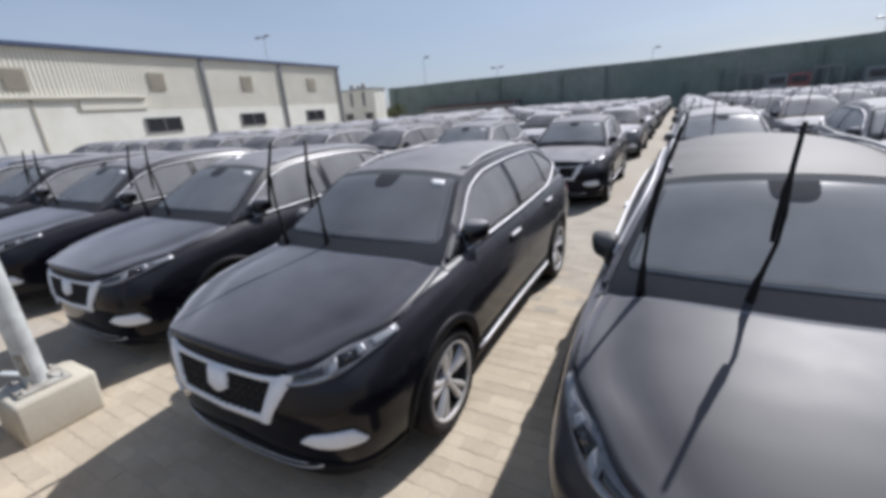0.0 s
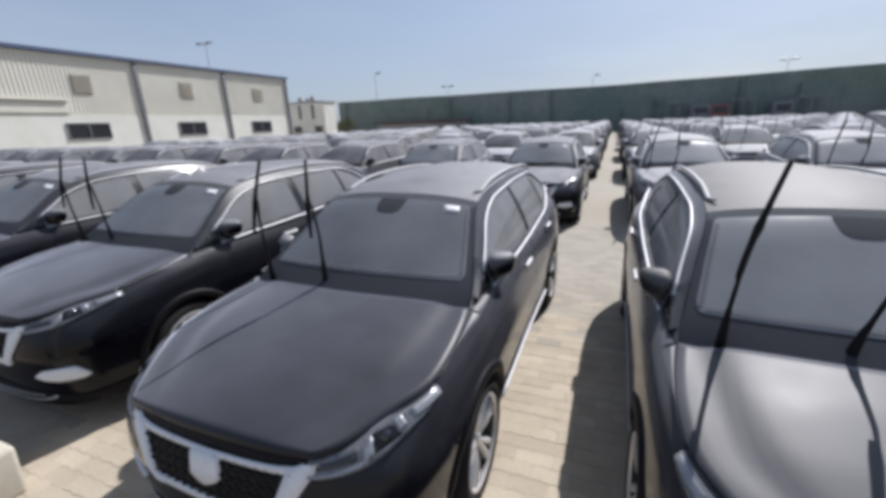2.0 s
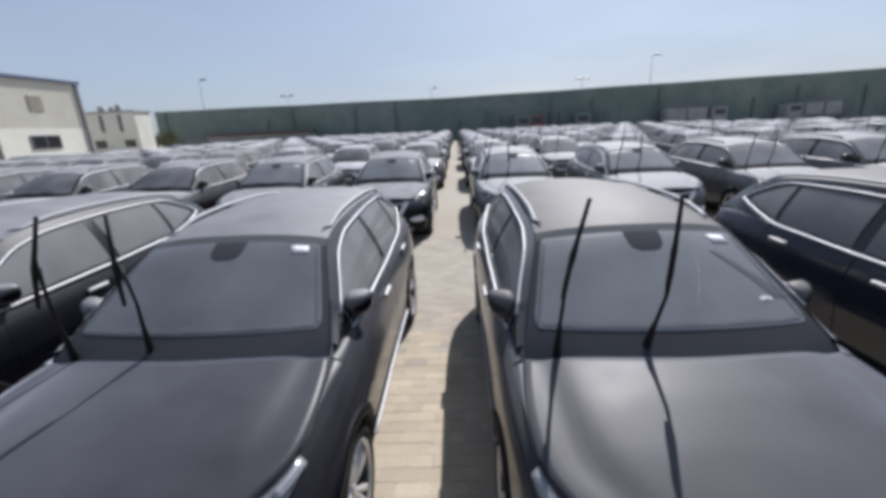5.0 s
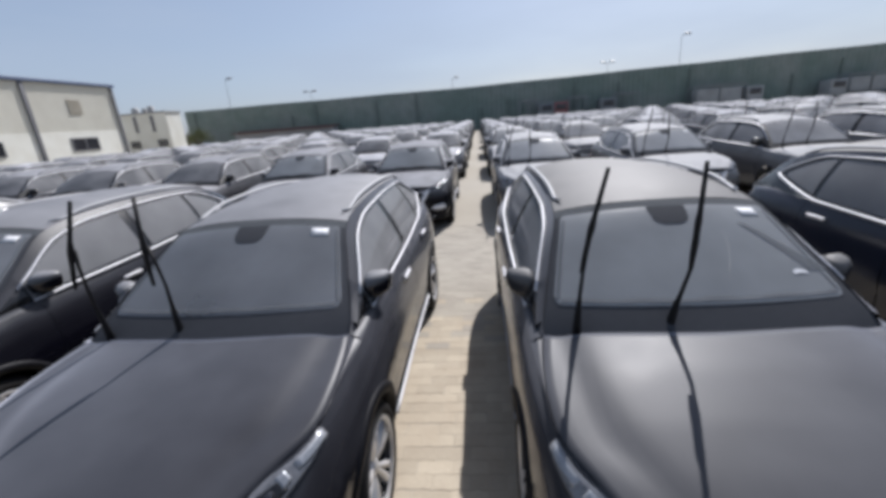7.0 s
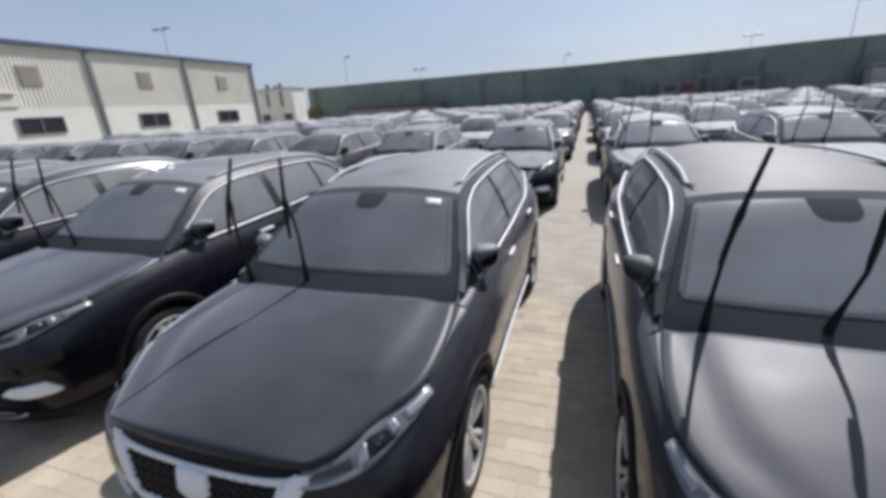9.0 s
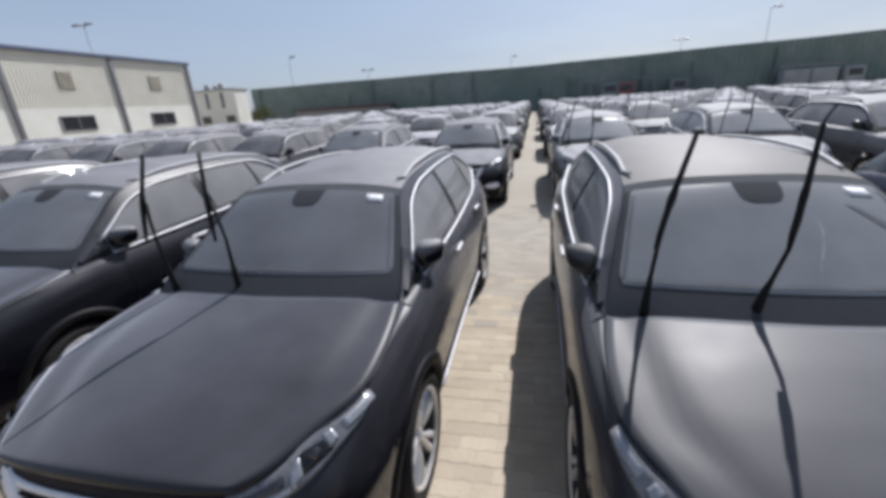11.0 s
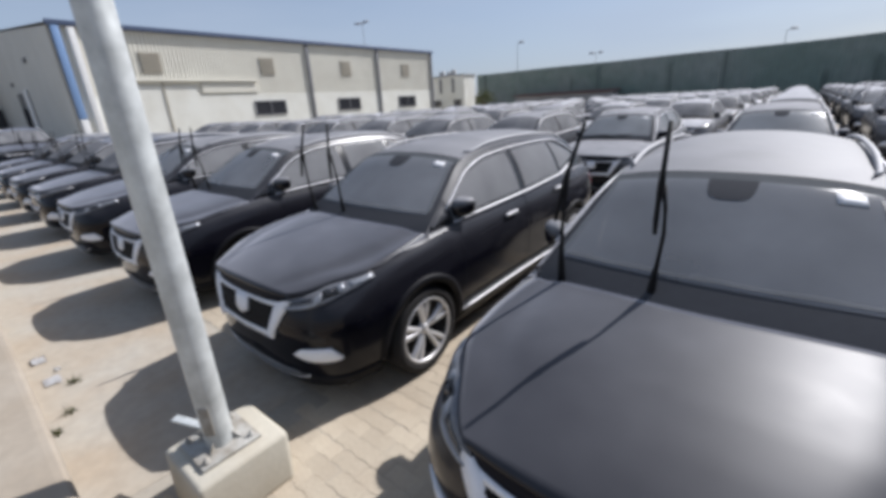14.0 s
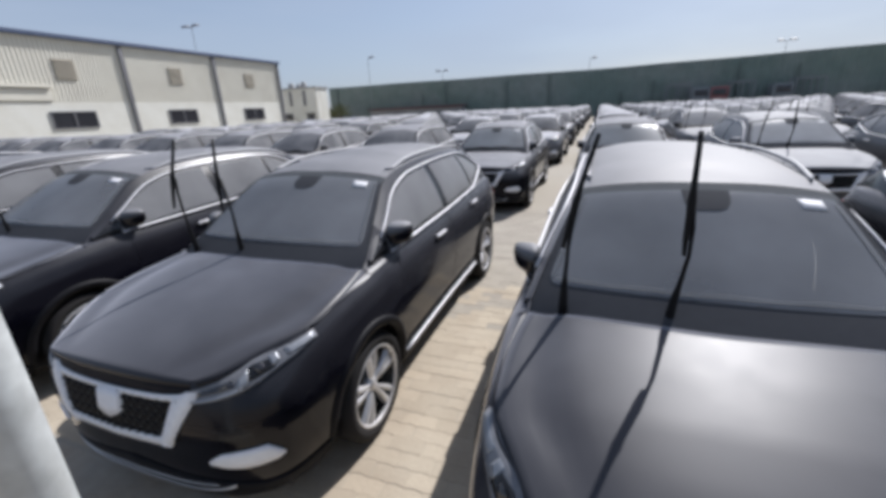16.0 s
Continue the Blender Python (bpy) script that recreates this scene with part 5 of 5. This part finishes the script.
front.matrix_world = pose(-2.0 + 2.57 * -4, 1.3, -0.008)
recoat(front, BLACK_PAINT)
rng = random.Random(4)
for c in range(-7, -4):
    copy_thing(front, pose(-2.0 + 2.57 * c + rng.uniform(-0.06, 0.06), 1.3, -0.008, 0, 0, rng.uniform(-1, 1)))
# the cars straight behind the front row, built in full
for x, y, coat, label in ((-2.0, 8.03, FAR_BLACK, "dusty black SUV behind a black one in the front row"), (-4.60, 8.0, FAR_BLACK, "dusty black SUV in the second row of parked cars"),
                          (0.68, 8.08, FAR_GREY, "dusty grey SUV with lifted wipers behind the front row"), (3.32, 8.0, FAR_GREY, "dusty grey SUV with lifted wipers in the second row")):
    car = copy_thing(black, pose(x, y, -0.004, 0, 0, rng.uniform(-0.6, 0.6)))
    repaint(car, coat, coat, label)
    car["group"] = ROWS
    if x < 0:
        for driver, arm in zip((False, True), [o for o in car.children if o.name.split(".")[0] == "wiper"]):
            bm = bmesh.new()
            parked_wiper_mesh(bm, driver)
            arm.data = mesh_of("wiper", bm, WIPER)
            arm["label"] = "black wiper resting on the glass"
for r in range(1, 10):
    y = 8.03 + 6.75 * (r - 1)
    for c in range(-9, 11):
        if (r, c) in ((1, 0), (1, -1), (1, -2), (1, -9), (1, 1), (1, 2), (1, 3), (3, -4), (3, 2)):
            continue
        x = -2.0 + 2.58 * c if c <= 0 else 0.68 + 2.62 * (c - 1)
        yy = y + rng.uniform(-0.15, 0.15)
        near = r < 2 or (r < 4 and rng.random() < 0.6)
        source = edge if c == -9 and r < 6 else (dark_flat if near else far_flat) if c <= 0 else (dark_up if near else far_up)
        copy_thing(source, pose(x + rng.uniform(-0.06, 0.06), yy, -0.008, 0, 0, rng.uniform(-1, 1)))


# dark van parked across the end of the front row
van = copy_thing(front, pose(-25.6, 2.9, -0.008, 0, 0, 82))
van.scale = (1.14, 1.14, 1.2)
tagged(van, "dark SUV parked crosswise at the end of the front row", "car", ROWS)

# ---------------------------------------------------------------- litter on the lane
rr = random.Random(9)
for k, (x, y, s) in enumerate(((-6.62, 0.42, 0.07), (-6.12, 0.44, 0.075), (-6.3, 0.50, 0.03))):
    bm = bmesh.new()
    n = 6
    add_grid(bm, [[Vector((x + (i / n - 0.5) * 2 * s, y + (j / n - 0.5) * 1.4 * s, 0.006 + 0.03 * abs(noise.noise((i * 0.7, j * 0.7, k))))) for i in range(n + 1)] for j in range(n + 1)])
    bmesh.ops.solidify(bm, geom=bm.faces[:], thickness=0.002)
    tagged(part("paper_scrap", bm, STICKER), "crumpled white paper scrap on the dusty lane", "litter", "litter on the lane")
for x, y in ((-5.5, 0.44), (-5.3, 0.33), (-5.95, 0.55)):
    bm = bmesh.new()
    for k in range(40):
        a, r = rr.uniform(0, 6.28), rr.uniform(0, 0.05)
        c = Vector((x + r * math.cos(a), y + r * math.sin(a), 0))
        t = c + Vector((rr.uniform(-0.05, 0.05), rr.uniform(-0.05, 0.05), rr.uniform(0.02, 0.06)))
        w = Vector((0.003, 0.003, 0))
        bm.faces.new([bm.verts.new(q) for q in (c - w, c + w, t)])
    tagged(part("dry_tuft", bm, LEAF, None, "", False), "small dry weed tuft on the lane", "weed", "litter on the lane")

# ---------------------------------------------------------------- pavers
PL, PW, PT = 0.225, 0.1125, 0.0


def paver_verts(x, y):
    """One interlocking block with waved long sides, its rim eased."""
    def ring(ins, z):
        low, high = [], []
        for k in range(5):
            u = k / 4
            px = x + lerp(ins, PL - ins, u)
            wave = 0.006 * (1 if k % 2 else -1)
            low.append((px, y + ins + wave, z))
            high.append((px, y + PW - ins + wave, z))
        return low + high[::-1]
    return ring(0.0009, -0.010) + ring(0.0009, -0.002) + ring(0.0024, PT)


def paver_faces(o):
    f = []
    for r in range(2):
        a = o + r * 10
        f += [(a + k, a + (k + 1) % 10, a + 10 + (k + 1) % 10, a + 10 + k) for k in range(10)]
    t = o + 20
    f += [(t + k, t + k + 1, t + 8 - k, t + 9 - k) for k in range(4)]
    return f


paving = tagged(empty("paving"), "interlocking sand-coloured block paving with waved joints", "paving", "", "structure")
singles_of, rest_of = [], []
for coat in (PAVER_ONE, PAVER_GREY_ONE):
    me = bpy.data.meshes.new("paver")
    me.from_pydata(paver_verts(0, 0), [], paver_faces(0))
    me.materials.append(coat)
    singles_of.append(me)
    rest_of.append(([], []))
rng = random.Random(12)
row = 0
y = -1.4
singles = 0
while y < 8.4:
    x = -9.0 + (PL / 2 if row % 2 else 0)
    while x < 3.6:
        if x < -4.2 and y < 1.6:
            x += PL
            continue
        tone = 1 if y + rng.uniform(-0.7, 0.7) > 4.3 else 0
        near = -1.25 < x < -0.36 and 0.7 < y < 7.6
        if near and singles < 300:
            ob = new("paver", singles_of[tone])
            ob.parent = paving
            ob.location = (x + rng.uniform(-0.002, 0.002), y + rng.uniform(-0.003, 0.003), rng.uniform(-0.002, 0.001))
            ob.rotation_euler = (0, 0, rng.uniform(-0.012, 0.012))
            singles += 1
        else:
            dz = rng.uniform(-0.002, 0.001)
            rest_v, rest_f = rest_of[tone]
            rest_f += paver_faces(len(rest_v))
            jx, jy = rng.uniform(-0.002, 0.002), rng.uniform(-0.003, 0.003)
            rest_v += [(a, b, c + dz) for a, b, c in paver_verts(x + jx, y + jy)]
        x += PL
    y += PW
    row += 1
for (rest_v, rest_f), coat in zip(rest_of, (PAVER, PAVER_GREY)):
    me = bpy.data.meshes.new("pavers")
    me.from_pydata(rest_v, [], rest_f)
    me.materials.append(coat)
    rest = new("pavers", me)
    rest.parent = paving
    rest["kind"] = "stuff"
